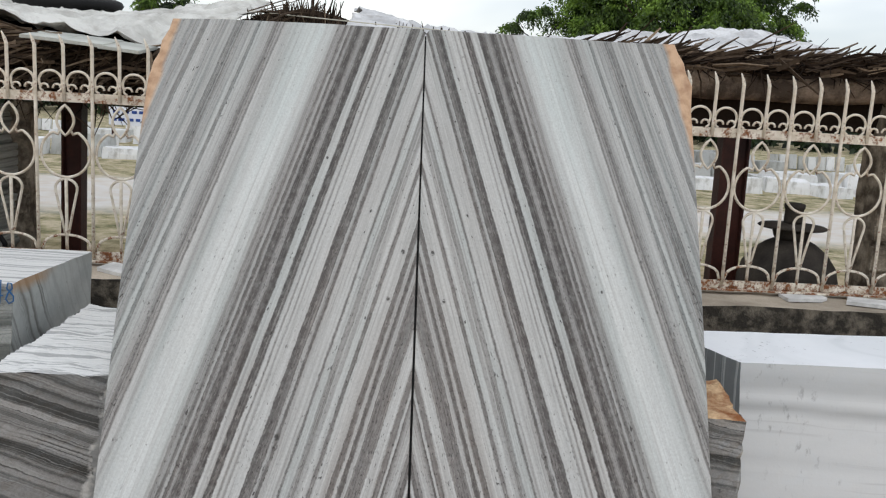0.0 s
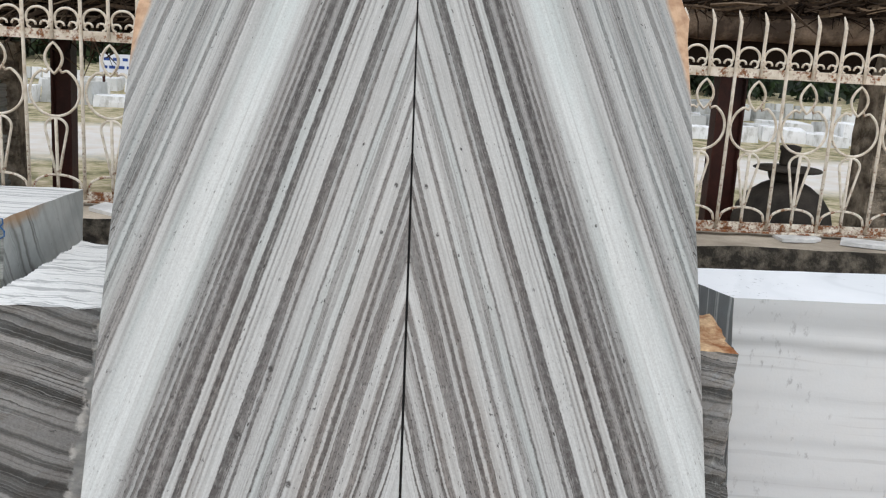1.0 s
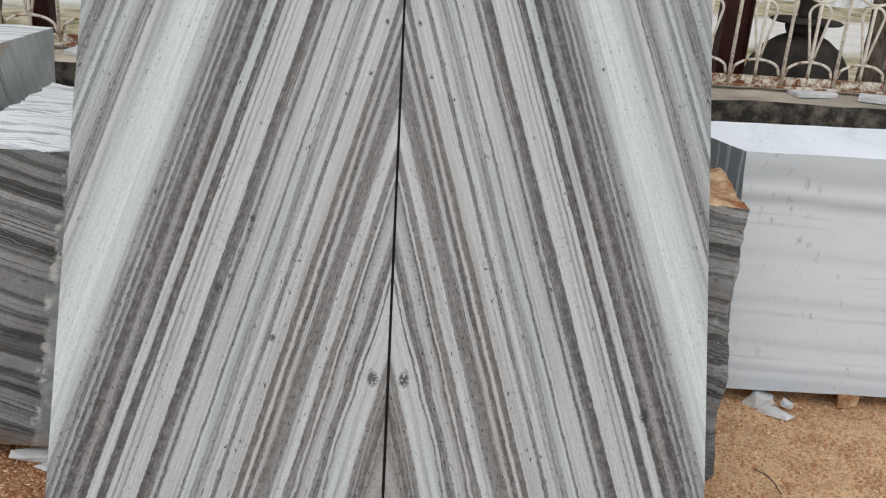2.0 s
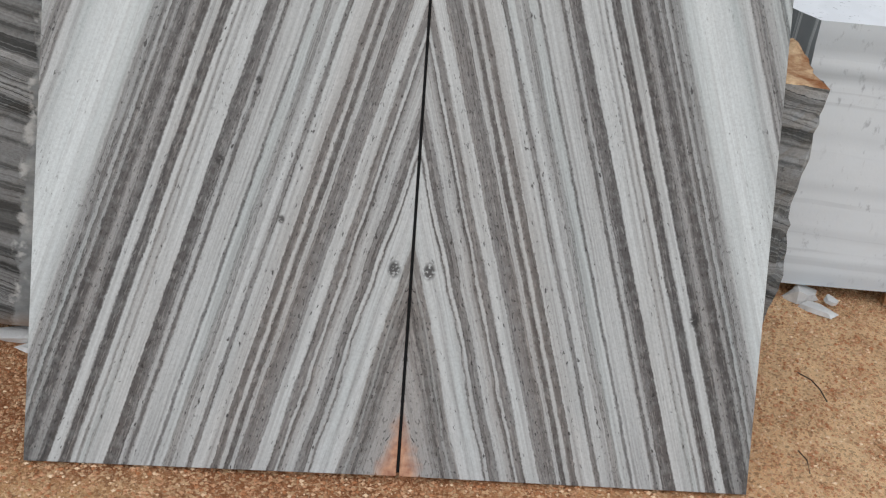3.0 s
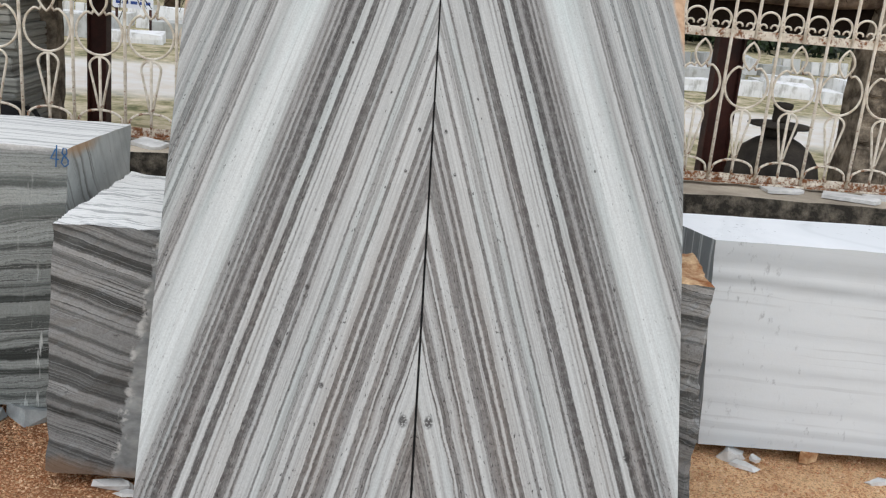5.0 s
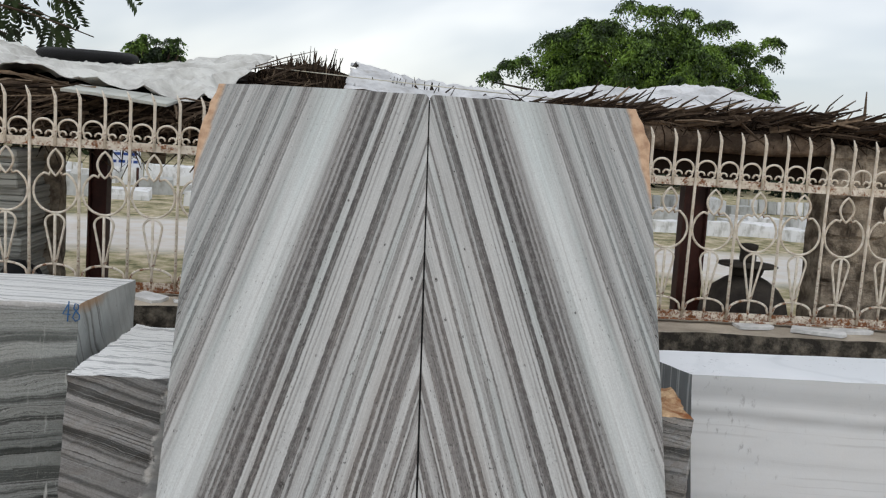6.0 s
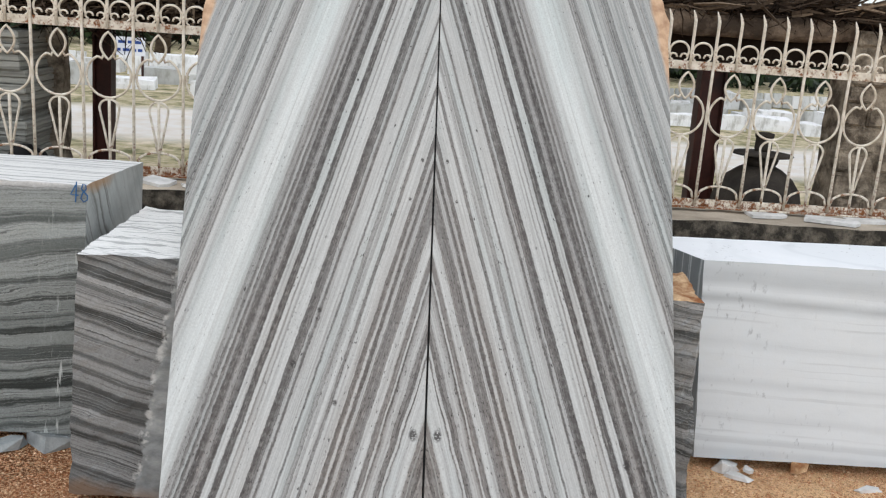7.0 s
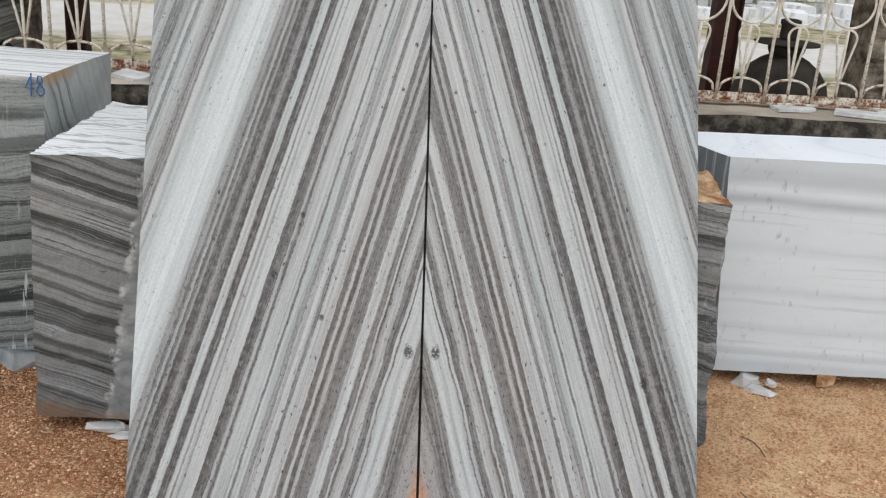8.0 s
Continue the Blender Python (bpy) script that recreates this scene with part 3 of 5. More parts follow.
M_SHEET = plain("pale_sheet", (206, 208, 200), (168, 170, 164), 3.0)
M_SIGN = plain("sign_white", (236, 238, 242), (214, 216, 222), 2.0, 0.5, 0.0)
M_SIGNBLUE = plain("sign_blue", (52, 84, 152), (38, 62, 124), 4.0, 0.5, 0.0)
M_ROPE = plain("pale_rope", (226, 222, 206), (190, 186, 170), 10.0)


# ---- building helpers ----
def part(name, bm, material, parent=None, label="", smooth=False):
    """Links a bmesh as one mesh object under a thing or a part."""
    me = bpy.data.meshes.new(name)
    bm.normal_update()
    bm.to_mesh(me)
    bm.free()
    for m in (material if isinstance(material, (list, tuple)) else [material]):
        me.materials.append(m)
    if smooth:
        me.polygons.foreach_set("use_smooth", [True] * len(me.polygons))
    ob = new(name, me)
    ob.parent = parent
    if label:
        tagged(ob, label)
    return ob


def share(name, data, parent, m):
    ob = new(name, data)
    ob.parent = parent
    ob.matrix_basis = m
    return ob


def thing(name, label, category, at=(0, 0, 0), group="", kind=""):
    e = new(name)
    e.location = at
    return tagged(e, label, category, group, kind)


def box(x0, y0, z0, x1, y1, z1, bevel=0.0, bm=None):
    bm = bm or bmesh.new()
    vs = [bm.verts.new((x, y, z)) for z in (z0, z1) for y in (y0, y1) for x in (x0, x1)]
    for f in ((0, 2, 3, 1), (4, 5, 7, 6), (0, 1, 5, 4), (2, 6, 7, 3), (0, 4, 6, 2), (1, 3, 7, 5)):
        bm.faces.new([vs[i] for i in f])
    if bevel:
        bmesh.ops.bevel(bm, geom=list(bm.edges), offset=bevel, segments=2, affect="EDGES")
    return bm


def grid_face(bm, a, b, c, d, nu, nv, push=None, mat=0):
    """A face a-b-c-d cut into nu x nv, each point moved by push(point)."""
    a, b, c, d = (Vector(p) for p in (a, b, c, d))
    rows = []
    for j in range(nv + 1):
        t = j / nv
        row = []
        for i in range(nu + 1):
            s = i / nu
            p = (a * (1 - s) + b * s) * (1 - t) + (d * (1 - s) + c * s) * t
            row.append(bm.verts.new(push(p) if push else p))
        rows.append(row)
    for j in range(nv):
        for i in range(nu):
            f = bm.faces.new((rows[j][i], rows[j][i + 1], rows[j + 1][i + 1], rows[j + 1][i]))
            f.material_index = mat


def hewn(low, high, step=0.04, rough=0.004, top=None, chip=0.012, seed=0.0, mats=(0, 0), face_mats=None):
    """A sawn block from four low and four high corners (anticlockwise from above), with slightly uneven faces and chipped edges."""
    bm = bmesh.new()
    low, high = [Vector(p) for p in low], [Vector(p) for p in high]
    mid = sum(low + high, Vector()) / 8

    def push(p):
        q = p * 9 + Vector((seed, seed, seed))
        fine = noise.noise_vector(p * 40 + Vector((seed, 0, 0))) * rough * 0.5
        return p + noise.noise_vector(q) * rough + fine

    def count(u, v):
        return max(2, int((u - v).length / step))

    for i in range(4):
        j = (i + 1) % 4
        grid_face(bm, low[i], low[j], high[j], high[i], count(low[i], low[j]), count(low[i], high[i]), push, (face_mats or {}).get(i, mats[0]))
    grid_face(bm, *high, count(high[0], high[1]), count(high[1], high[2]) * (3 if top else 1), (lambda p: top(push(p))) if top else push, mats[1])
    grid_face(bm, low[3], low[2], low[1], low[0], 2, 2, None, mats[0])
    bmesh.ops.remove_doubles(bm, verts=bm.verts, dist=0.0025)
    sharp = [e for e in bm.edges if len(e.link_faces) == 2 and e.calc_face_angle(0) > 0.9]
    for v in {v for e in sharp for v in e.verts}:
        n = noise.noise(v.co * 14 + Vector((seed, 3, 1)))
        v.co += (mid - v.co).normalized() * chip * max(0.0, n) ** 1.2
    return bm


def tube(points, radius, sides=6, closed=False, bm=None, flat=1.0):
    """A bar swept along points; flat < 1 squeezes it across the first normal."""
    bm = bm or bmesh.new()
    pts = [Vector(p) for p in points]
    n = len(pts)
    rings = []
    for i, p in enumerate(pts):
        if closed:
            d = pts[(i + 1) % n] - pts[i - 1]
        else:
            d = pts[min(i + 1, n - 1)] - pts[max(i - 1, 0)]
        d.normalize()
        side = d.cross(Vector((0, 1, 0)))
        if side.length < 0.05:
            side = d.cross(Vector((1, 0, 0)))
        side.normalize()
        other = d.cross(side)
        r = radius[i] if isinstance(radius, (list, tuple)) else radius
        rings.append([bm.verts.new(p + side * (r * math.cos(a)) + other * (r * flat * math.sin(a))) for a in [math.tau * (k + 0.5) / sides for k in range(sides)]])
    for i in range(n if closed else n - 1):
        a, b = rings[i], rings[(i + 1) % n]
        for k in range(sides):
            bm.faces.new((a[k], a[(k + 1) % sides], b[(k + 1) % sides], b[k]))
    if not closed:
        bm.faces.new(rings[0][::-1])
        bm.faces.new(rings[-1])
    return bm


def lathe(profile, sides=20, bm=None, at=(0, 0, 0)):
    bm = bm or bmesh.new()
    rings = []
    for r, z in profile:
        rings.append([bm.verts.new((at[0] + r * math.cos(math.tau * k / sides), at[1] + r * math.sin(math.tau * k / sides), at[2] + z)) for k in range(sides)])
    for a, b in zip(rings, rings[1:]):
        for k in range(sides):
            bm.faces.new((a[k], a[(k + 1) % sides], b[(k + 1) % sides], b[k]))
    bm.faces.new(rings[0][::-1])
    bm.faces.new(rings[-1])
    return bm


def from_lists(name, verts, faces, material, parent=None, kind=""):
    me = bpy.data.meshes.new(name)
    me.from_pydata(verts, [], faces)
    me.materials.append(material)
    ob = new(name, me)
    ob.parent = parent
    return tagged(ob, kind=kind) if kind else ob


# ---- ground ----
def make_ground():
    bm = bmesh.new()
    xs = [-400, -120, -40, -15, -8, -4] + [-3 + 0.1 * i for i in range(61)] + [4, 8, 15, 40, 120, 400]
    ys = [-60, -20, -8, -3, -1] + [0.1 * i for i in range(42)] + [5, 7, 10, 15, 25, 50, 120, 400, 900]

    def height(x, y):
        if not (-3.2 < x < 3.2 and -0.5 < y < 3.8):
            return -0.008
        return 0.012 * noise.noise(Vector((x * 2.2, y * 2.2, 0))) + 0.005 * noise.noise(Vector((x * 9, y * 9, 4))) - 0.008

    rows = [[bm.verts.new((x, y, height(x, y))) for x in xs] for y in ys]
    for a, b in zip(rows, rows[1:]):
        for i in range(len(xs) - 1):
            bm.faces.new((a[i], a[i + 1], b[i + 1], b[i]))
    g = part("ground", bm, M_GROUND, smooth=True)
    tagged(g, "orange-brown sandy gravel ground of the stone yard", "ground", kind="structure")
    rnd = random.Random(5)
    verts, faces = [], []
    for i in range(95000):
        x, y = rnd.uniform(-1.6, 1.9), rnd.uniform(1.3, 3.0)
        r = 0.0013 + 0.0040 * rnd.random() ** 2.6
        if i % 3 == 0:
            r = 0.0022 + 0.0040 * rnd.random() ** 2
        z = height(x, y) + r * 0.2
        n = len(verts)
        for q in ((1, 0, 0), (0, 1, 0), (-1, 0, 0), (0, -1, 0), (0, 0, 0.7), (0, 0, -0.7)):
            verts.append((x + r * q[0] * rnd.uniform(0.6, 1.4), y + r * q[1] * rnd.uniform(0.6, 1.4), z + r * q[2]))
        for a, b in ((0, 1), (1, 2), (2, 3), (3, 0)):
            faces.append((n + a, n + b, n + 4))
            faces.append((n + b, n + a, n + 5))
    ob = from_lists("gravel", verts, faces, M_PEBBLE, kind="stuff")
    tagged(ob, "loose pale and brown grit on the sandy ground", "gravel")


make_ground()


# ---- the two leaning slabs ----
LEAN = 31.0


def slab_pose():
    return pose(0, 1.98, 0, -LEAN, 0, 0)


def make_slab(side):
    """One of the bookmatched slabs: side -1 or 1. Local x runs from the seam, z up the face, y into the slab."""
    gap, t = 0.0034, 0.020
    outer = [(0.738, 0.0), (0.752, 0.45), (0.772, 1.10), (0.784, 1.60), (0.786, 1.78)]
    raw = [(0.784, 1.80), (0.778, 1.845), (0.766, 1.875), (0.764, 1.915), (0.748, 1.955), (0.742, 1.992)] if side < 0 else [(0.792, 1.83), (0.796, 1.86), (0.780, 1.905), (0.776, 1.94), (0.760, 1.975), (0.752, 2.004)]
    top = [(0.60, 2.000), (0.45, 2.002), (0.30, 2.005), (0.15, 2.004), (0.012, 2.006), (0.0022, 1.992), (0.0030, 1.2)]
    line = [(gap, 0.004), (0.3, 0.002)] + outer + raw + top
    bm = bmesh.new()
    front = [bm.verts.new((side * x, 0.0, z)) for x, z in line]
    f = bm.faces.new(front if side > 0 else front[::-1])
    res = bmesh.ops.extrude_face_region(bm, geom=[f])
    for v in res["geom"]:
        if isinstance(v, bmesh.types.BMVert):
            v.co.y += t
    bmesh.ops.recalc_face_normals(bm, faces=bm.faces)
    bmesh.ops.bevel(bm, geom=[e for e in bm.edges if abs(e.verts[0].co.y - e.verts[1].co.y) < 1e-6], offset=0.0012, segments=1, affect="EDGES")
    ob = part("marble_slab", bm, M_SLAB)
    ob.matrix_basis = slab_pose()
    tagged(ob, "polished white marble slab with slanting grey-brown veins, leaning on blocks", "stone slab", "bookmatched slabs")
    return ob


FIRST_SLAB = make_slab(-1)
make_slab(1)
# Added black strip inside the open seam, in place of the gap's deep shade
part("seam_filler", box(-0.0040, 0.006, 0.01, 0.0040, 0.0195, 1.985), M_RUBBER, FIRST_SLAB, "added black strip standing in for the shade in the gap between the slabs")


# ---- blocks ----
def saw_top(p):
    return p + Vector((0, 0, 0.006 * (abs((p.y * 38 + 0.9 * noise.noise(p * 5)) % 1 - 0.5) * 2 - 0.5) + 0.006 * noise.noise(p * 22)))


def block(name, label, low, high, material, seed, **more):
    bm = hewn(low, high, seed=seed, **more)
    ob = part(name, bm, material)
    tagged(ob, label, "stone block", "marble blocks")
    return ob


block("marble_block", "grey striped marble block with a rough sawn white top",
      [(-1.095, 2.385, 0.03), (-0.70, 2.372, 0.03), (-0.62, 3.02, 0.03), (-1.06, 3.10, 0.03)],
      [(-1.074, 2.466, 0.79), (-0.62, 2.470, 0.786), (-0.50, 3.11, 0.785), (-1.045, 3.16, 0.79)],
      [M_SPLIT, M_SAWN], 1.0, top=saw_top, step=0.025, rough=0.007, chip=0.022, mats=(0, 1))
BIG_BLOCK = block("marble_block", "pale green-grey banded marble block numbered in blue",
      [(-2.30, 2.80, 0.04), (-1.19, 2.775, 0.04), (-1.12, 3.35, 0.04), (-2.30, 3.40, 0.04)],
      [(-2.30, 2.93, 0.93), (-1.168, 2.88, 0.92), (-1.117, 3.41, 0.92), (-2.30, 3.34, 0.93)],
      [M_GREEN, M_SAWN, M_VEINEND], 4.0, step=0.05, rough=0.004, chip=0.018, mats=(0, 1), face_mats={1: 2})
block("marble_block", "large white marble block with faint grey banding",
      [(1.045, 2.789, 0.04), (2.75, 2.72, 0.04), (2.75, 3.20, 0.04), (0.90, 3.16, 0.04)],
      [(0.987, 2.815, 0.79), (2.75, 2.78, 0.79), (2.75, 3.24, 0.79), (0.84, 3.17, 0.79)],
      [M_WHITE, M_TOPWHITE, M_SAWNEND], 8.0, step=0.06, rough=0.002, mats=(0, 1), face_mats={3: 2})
block("marble_block", "grey striped marble block with a broken rusty top",
      [(0.42, 2.38, 0.0), (0.885, 2.37, 0.0), (0.90, 2.70, 0.0), (0.42, 2.72, 0.0)],
      [(0.42, 2.47, 0.74), (0.872, 2.445, 0.74), (0.87, 2.70, 0.77), (0.42, 2.72, 0.78)],
      [M_GREY, M_RUSTROCK], 12.0, step=0.02, rough=0.014, chip=0.04, mats=(0, 1))


# ---- ledge ----
def make_ledge():
    low = [(-6, 3.86, 0.0), (6, 3.84, 0.0), (6, 4.28, 0.0), (-6, 4.28, 0.0)]
    high = [(-6, 3.86, 0.725), (6, 3.84, 0.725), (6, 4.28, 0.73), (-6, 4.28, 0.73)]
    ob = part("wall_ledge", hewn(low, high, step=0.09, rough=0.006, chip=0.02, seed=3, mats=(0, 1)), [M_MOSS, M_CONCRETE])
    tagged(ob, "mossy low concrete wall with a worn top under the fence", "wall", kind="structure")


make_ledge()


# ---- fence ----
FY, PERIOD, FX0 = 4.09, 0.225, 1.371
RAIL_Z, FOOT_Z = 1.425, 0.77


def arc(cx, cz, rx, rz, a0, a1, n):
    return [(cx + rx * math.cos(radians(a0 + (a1 - a0) * i / n)), 0.0, cz + rz * math.sin(radians(a0 + (a1 - a0) * i / n))) for i in range(n + 1)]


def make_fence():
    fence = thing("fence", "cream-painted wrought iron fence with scrollwork, rusting at the foot", "fence", (0, FY, 0.73))
    z0 = -0.73
    first, last = -20, 9
    xa, xb = FX0 + first * PERIOD, FX0 + last * PERIOD
    part("top_rail", box(xa, -0.004, RAIL_Z - 0.020 + z0, xb, 0.004, RAIL_Z + 0.020 + z0, 0.001), M_RAIL, fence)
    part("top_flange", box(xa, 0.0045, RAIL_Z + 0.014 + z0, xb, 0.034, RAIL_Z + 0.019 + z0, 0.001), M_RAIL, fence)
    part("bottom_rail", box(xa, -0.004, FOOT_Z - 0.018 + z0, xb, 0.004, FOOT_Z + 0.016 + z0, 0.001), M_FOOTRAIL, fence, "rust-eaten bottom rail")
    part("bottom_flange", box(xa, -0.034, FOOT_Z - 0.026 + z0, xb, 0.02, FOOT_Z - 0.0185 + z0, 0.001), M_FOOTRAIL, fence)
    h, w = PERIOD / 2, 0.0073

    def lifted(bm):
        for v in bm.verts:
            v.co.z += z0
        me = bpy.data.meshes.new("ironwork")
        bm.normal_update()
        bm.to_mesh(me)
        bm.free()
        me.materials.append(M_FENCE)
        me.polygons.foreach_set("use_smooth", [True] * len(me.polygons))
        return me

    tip = [(0, -0.012, RAIL_Z + 0.205), (-0.006, -0.014, RAIL_Z + 0.225), (-0.017, -0.016, RAIL_Z + 0.252)]
    rt = [w, w, w, w * 1.05, w * 0.95, w * 0.25]
    long_bar = lifted(tube([(0, -0.011, FOOT_Z - 0.014), (0, -0.011, 1.1), (0, -0.011, RAIL_Z)] + tip, rt, 6))
    spike = lifted(tube([(0, -0.011, RAIL_Z - 0.015), (0, -0.011, RAIL_Z + 0.05), (0, -0.011, RAIL_Z + 0.12)] + tip, rt, 6))
    arch = lifted(tube(arc(0, RAIL_Z + 0.062, 0.047, 0.043, -35, 215, 16), 0.0056, 5))
    curl_pts = arc(0.026, RAIL_Z + 0.036, 0.017, 0.015, -80, 190, 10)
    curl = lifted(tube(curl_pts, 0.0048, 5))
    curl_back = lifted(tube([(-x, y, z) for x, y, z in curl_pts], 0.0048, 5))
    oval_r = [(0.035 * math.sin(math.pi * i / 10) ** 0.85, 0, 1.268 + 0.125 * i / 10) for i in range(11)]
    oval = lifted(tube(oval_r + [(-x, y, z) for x, y, z in oval_r[-2:0:-1]], 0.0060, 5, closed=True))
    ring = lifted(tube([(0.024, 0, 1.286), (0.030, 0, 1.272), (0.046, 0, 1.280)] + arc(0, 1.195, 0.100, 0.100, 58, -238, 30) + [(-0.046, 0, 1.280), (-0.030, 0, 1.272), (-0.024, 0, 1.286)], 0.0060, 5))
    vase = lifted(tube([(0.006, 0, 0.852), (0.021, 0, 0.93), (0.044, 0, 1.040)] + arc(0, 1.046, 0.045, 0.042, 10, 170, 10) + [(-0.044, 0, 1.040), (-0.021, 0, 0.93), (-0.006, 0, 0.852)], 0.0058, 5))
    stem = lifted(tube([(0, 0, FOOT_Z - 0.01), (0, 0, 0.9), (0, 0, 1.088)], 0.0068, 6))
    foot = lifted(tube([(h - 0.008, 0, FOOT_Z + 0.012)] + arc(0, 0.806, h - 0.016, 0.046, 0, 180, 14) + [(-h + 0.008, 0, FOOT_Z + 0.012)], 0.0060, 5))
    rnd = random.Random(8)
    for i in range(first, last + 1):
        x = FX0 + i * PERIOD
        j = lambda: pose(x, 0, 0, 0, rnd.uniform(-0.25, 0.25), 0)
        share("long_bar", long_bar, fence, j())
        if i == last:
            break
        m = pose(x + h, 0, 0)
        share("spike", spike, fence, pose(x + h, 0, 0, 0, 0, rnd.uniform(-6, 6)))
        for dx in (h / 2, h * 1.5):
            share("arch", arch, fence, pose(x + dx, 0, 0))
            share("curl", curl, fence, pose(x + dx, 0, 0))
            share("curl", curl_back, fence, pose(x + dx, 0, 0))
        share("leaf_loop", oval, fence, pose(x + h, 0, 0, 0, 0, rnd.uniform(-8, 8)))
        share("ring", ring, fence, m)
        share("vase_loop", vase, fence, pose(x + h, 0, 0, 0, 0, rnd.uniform(-5, 5)))
        share("stem", stem, fence, m)
        share("foot_arch", foot, fence, m)


make_fence()


# ---- behind the fence: shed posts, log, pillar ----
def make_post(x, y, w, top, lean):
    p = thing("shed_post", "dark red-brown painted steel post holding the shed roof", "post", (x, y, 0), "shed posts")
    bm = box(-w / 2, -0.012, 0, w / 2, 0.0, top, 0.002)
    part("web", bm, M_POST, p)
    for s in (-1, 1):
        part("flange", box(s * w / 2 - (0.012 if s > 0 else 0), -0.05, 0, s * w / 2 + (0.012 if s < 0 else 0), 0.05, top, 0.002), M_POST, p)
    p.matrix_basis = pose(x, y, 0, 0, lean, 0)


make_post(1.782, 5.22, 0.155, 1.66, -0.3)
make_post(-1.815, 5.22, 0.105, 1.62, 1.0)


def log_beam():
    pts = [(0.6 + 0.235 * i, 5.02 + 0.015 * math.sin(i * 1.3), 1.645 + 0.012 * math.sin(i * 0.9)) for i in range(9)]
    bm = tube(pts, [0.072 + 0.008 * math.sin(i * 2.1) for i in range(9)], 14)
    for v in bm.verts:
        v.co += noise.noise_vector(v.co * 8) * 0.008
    ob = part("log_beam", bm, M_LOG, smooth=True)
    tagged(ob, "thick weathered grey-brown log under the thatch", "log")


log_beam()


def rubble_pillar(x0, y0, x1, y1, top, seed, label, stone=0.2):
    p = thing("stone_pillar", label, "pillar", ((x0 + x1) / 2, (y0 + y1) / 2, 0), "stone pillars")
    rnd = random.Random(seed)
    ox, oy = p.location.x, p.location.y
    bm = hewn([(x0 - ox, y0 - oy, 0), (x1 - ox, y0 - oy, 0), (x1 - ox, y1 - oy, 0), (x0 - ox, y1 - oy, 0)],
              [(x0 - ox, y0 - oy, top), (x1 - ox, y0 - oy, top), (x1 - ox, y1 - oy, top), (x0 - ox, y1 - oy, top)], 0.06, 0.012, chip=0.03, seed=seed)
    part("core", bm, M_PILLAR, p)
    z = 0.45
    while z < top - 0.06:
        hgt = rnd.uniform(0.09, 0.17)
        x = x0 - 0.012
        while x < x1 - 0.05:
            w = rnd.uniform(0.10, 0.24)
            xe = min(x + w, x1 + 0.012)
            if rnd.random() < 0.75:
                d = rnd.uniform(0.008, 0.028)
                bm = box(x - ox + 0.008, y0 - oy - d, z + 0.008, xe - ox - 0.008, y0 - oy + 0.03, min(z + hgt, top) - 0.006, 0.010)
                for v in bm.verts:
                    v.co += noise.noise_vector(v.co * 14 + Vector((seed, z, x))) * 0.012
                part("stone", bm, M_PILLAR, p)
            x = xe
        z += hgt
    return p


rubble_pillar(2.50, 4.97, 3.25, 5.22, 1.66, 3, "rough brown rubble stone pillar with crumbling mortar")
rubble_pillar(-2.08, 5.05, -1.97, 5.16, 1.36, 9, "narrow dark rubble stone pillar beside stacked slabs")


def slab_stack():
    st = thing("slab_stack", "tall stack of grey weathered stone slabs lying flat", "stone stack", (-2.47, 4.85, 0))
    rnd = random.Random(4)
    z = 0.0
    while z < 1.34:
        t = rnd.uniform(0.028, 0.05)
        dx = rnd.uniform(-0.02, 0.02)
        bm = box(-0.55 + dx, -0.2 + rnd.uniform(-0.02, 0.02), z, 0.43 + dx, 0.22, z + t - 0.003, 0.005)
        for v in bm.verts:
            v.co += noise.noise_vector(v.co * 6 + Vector((0, 0, z))) * 0.006
        part("slab", bm, M_STACK, st)
        z += t


slab_stack()


def stone_lantern():
    l = thing("stone_lantern", "dark carved stone garden lantern with a flat brim", "stone lantern", (2.01, 4.88, 0))
    part("body", lathe([(0.20, 0), (0.225, 0.25), (0.255, 0.50), (0.255, 0.65), (0.235, 0.73), (0.19, 0.795), (0.125, 0.845), (0.09, 0.862)], 28), M_LANTERN, l, smooth=True)
    part("neck", lathe([(0.080, 0.862), (0.092, 0.885), (0.098, 0.905), (0.09, 0.915)], 24), M_LANTERN, l, smooth=True)
    part("brim", lathe([(0.06, 0.9155), (0.165, 0.924), (0.176, 0.931), (0.165, 0.938), (0.06, 0.948)], 28), M_LANTERN, l, smooth=True)
    part("finial", lathe([(0.044, 0.9485), (0.048, 0.965), (0.046, 1.02), (0.053, 1.030), (0.053, 1.05), (0.03, 1.056)], 18), M_LANTERN, l, smooth=True)


stone_lantern()


def black_jar():
    j = thing("jar", "black plastic water jar behind the fence", "jar", (-2.02, 4.55, 0))
    part("body", lathe([(0.09, 0), (0.13, 0.1), (0.14, 0.45), (0.12, 0.66), (0.06, 0.74), (0.05, 0.78)], 20), M_RUBBER, j, smooth=True)
    part("handle", tube([(0.06, 0, 0.75)] + [(0.06 + 0.07 * math.sin(a), 0, 0.70 + 0.06 * math.cos(a)) for a in (0.2, 0.8, 1.4, 2.0, 2.6)] + [(0.10, 0, 0.62)], 0.012), M_RUBBER, j, smooth=True)


black_jar()


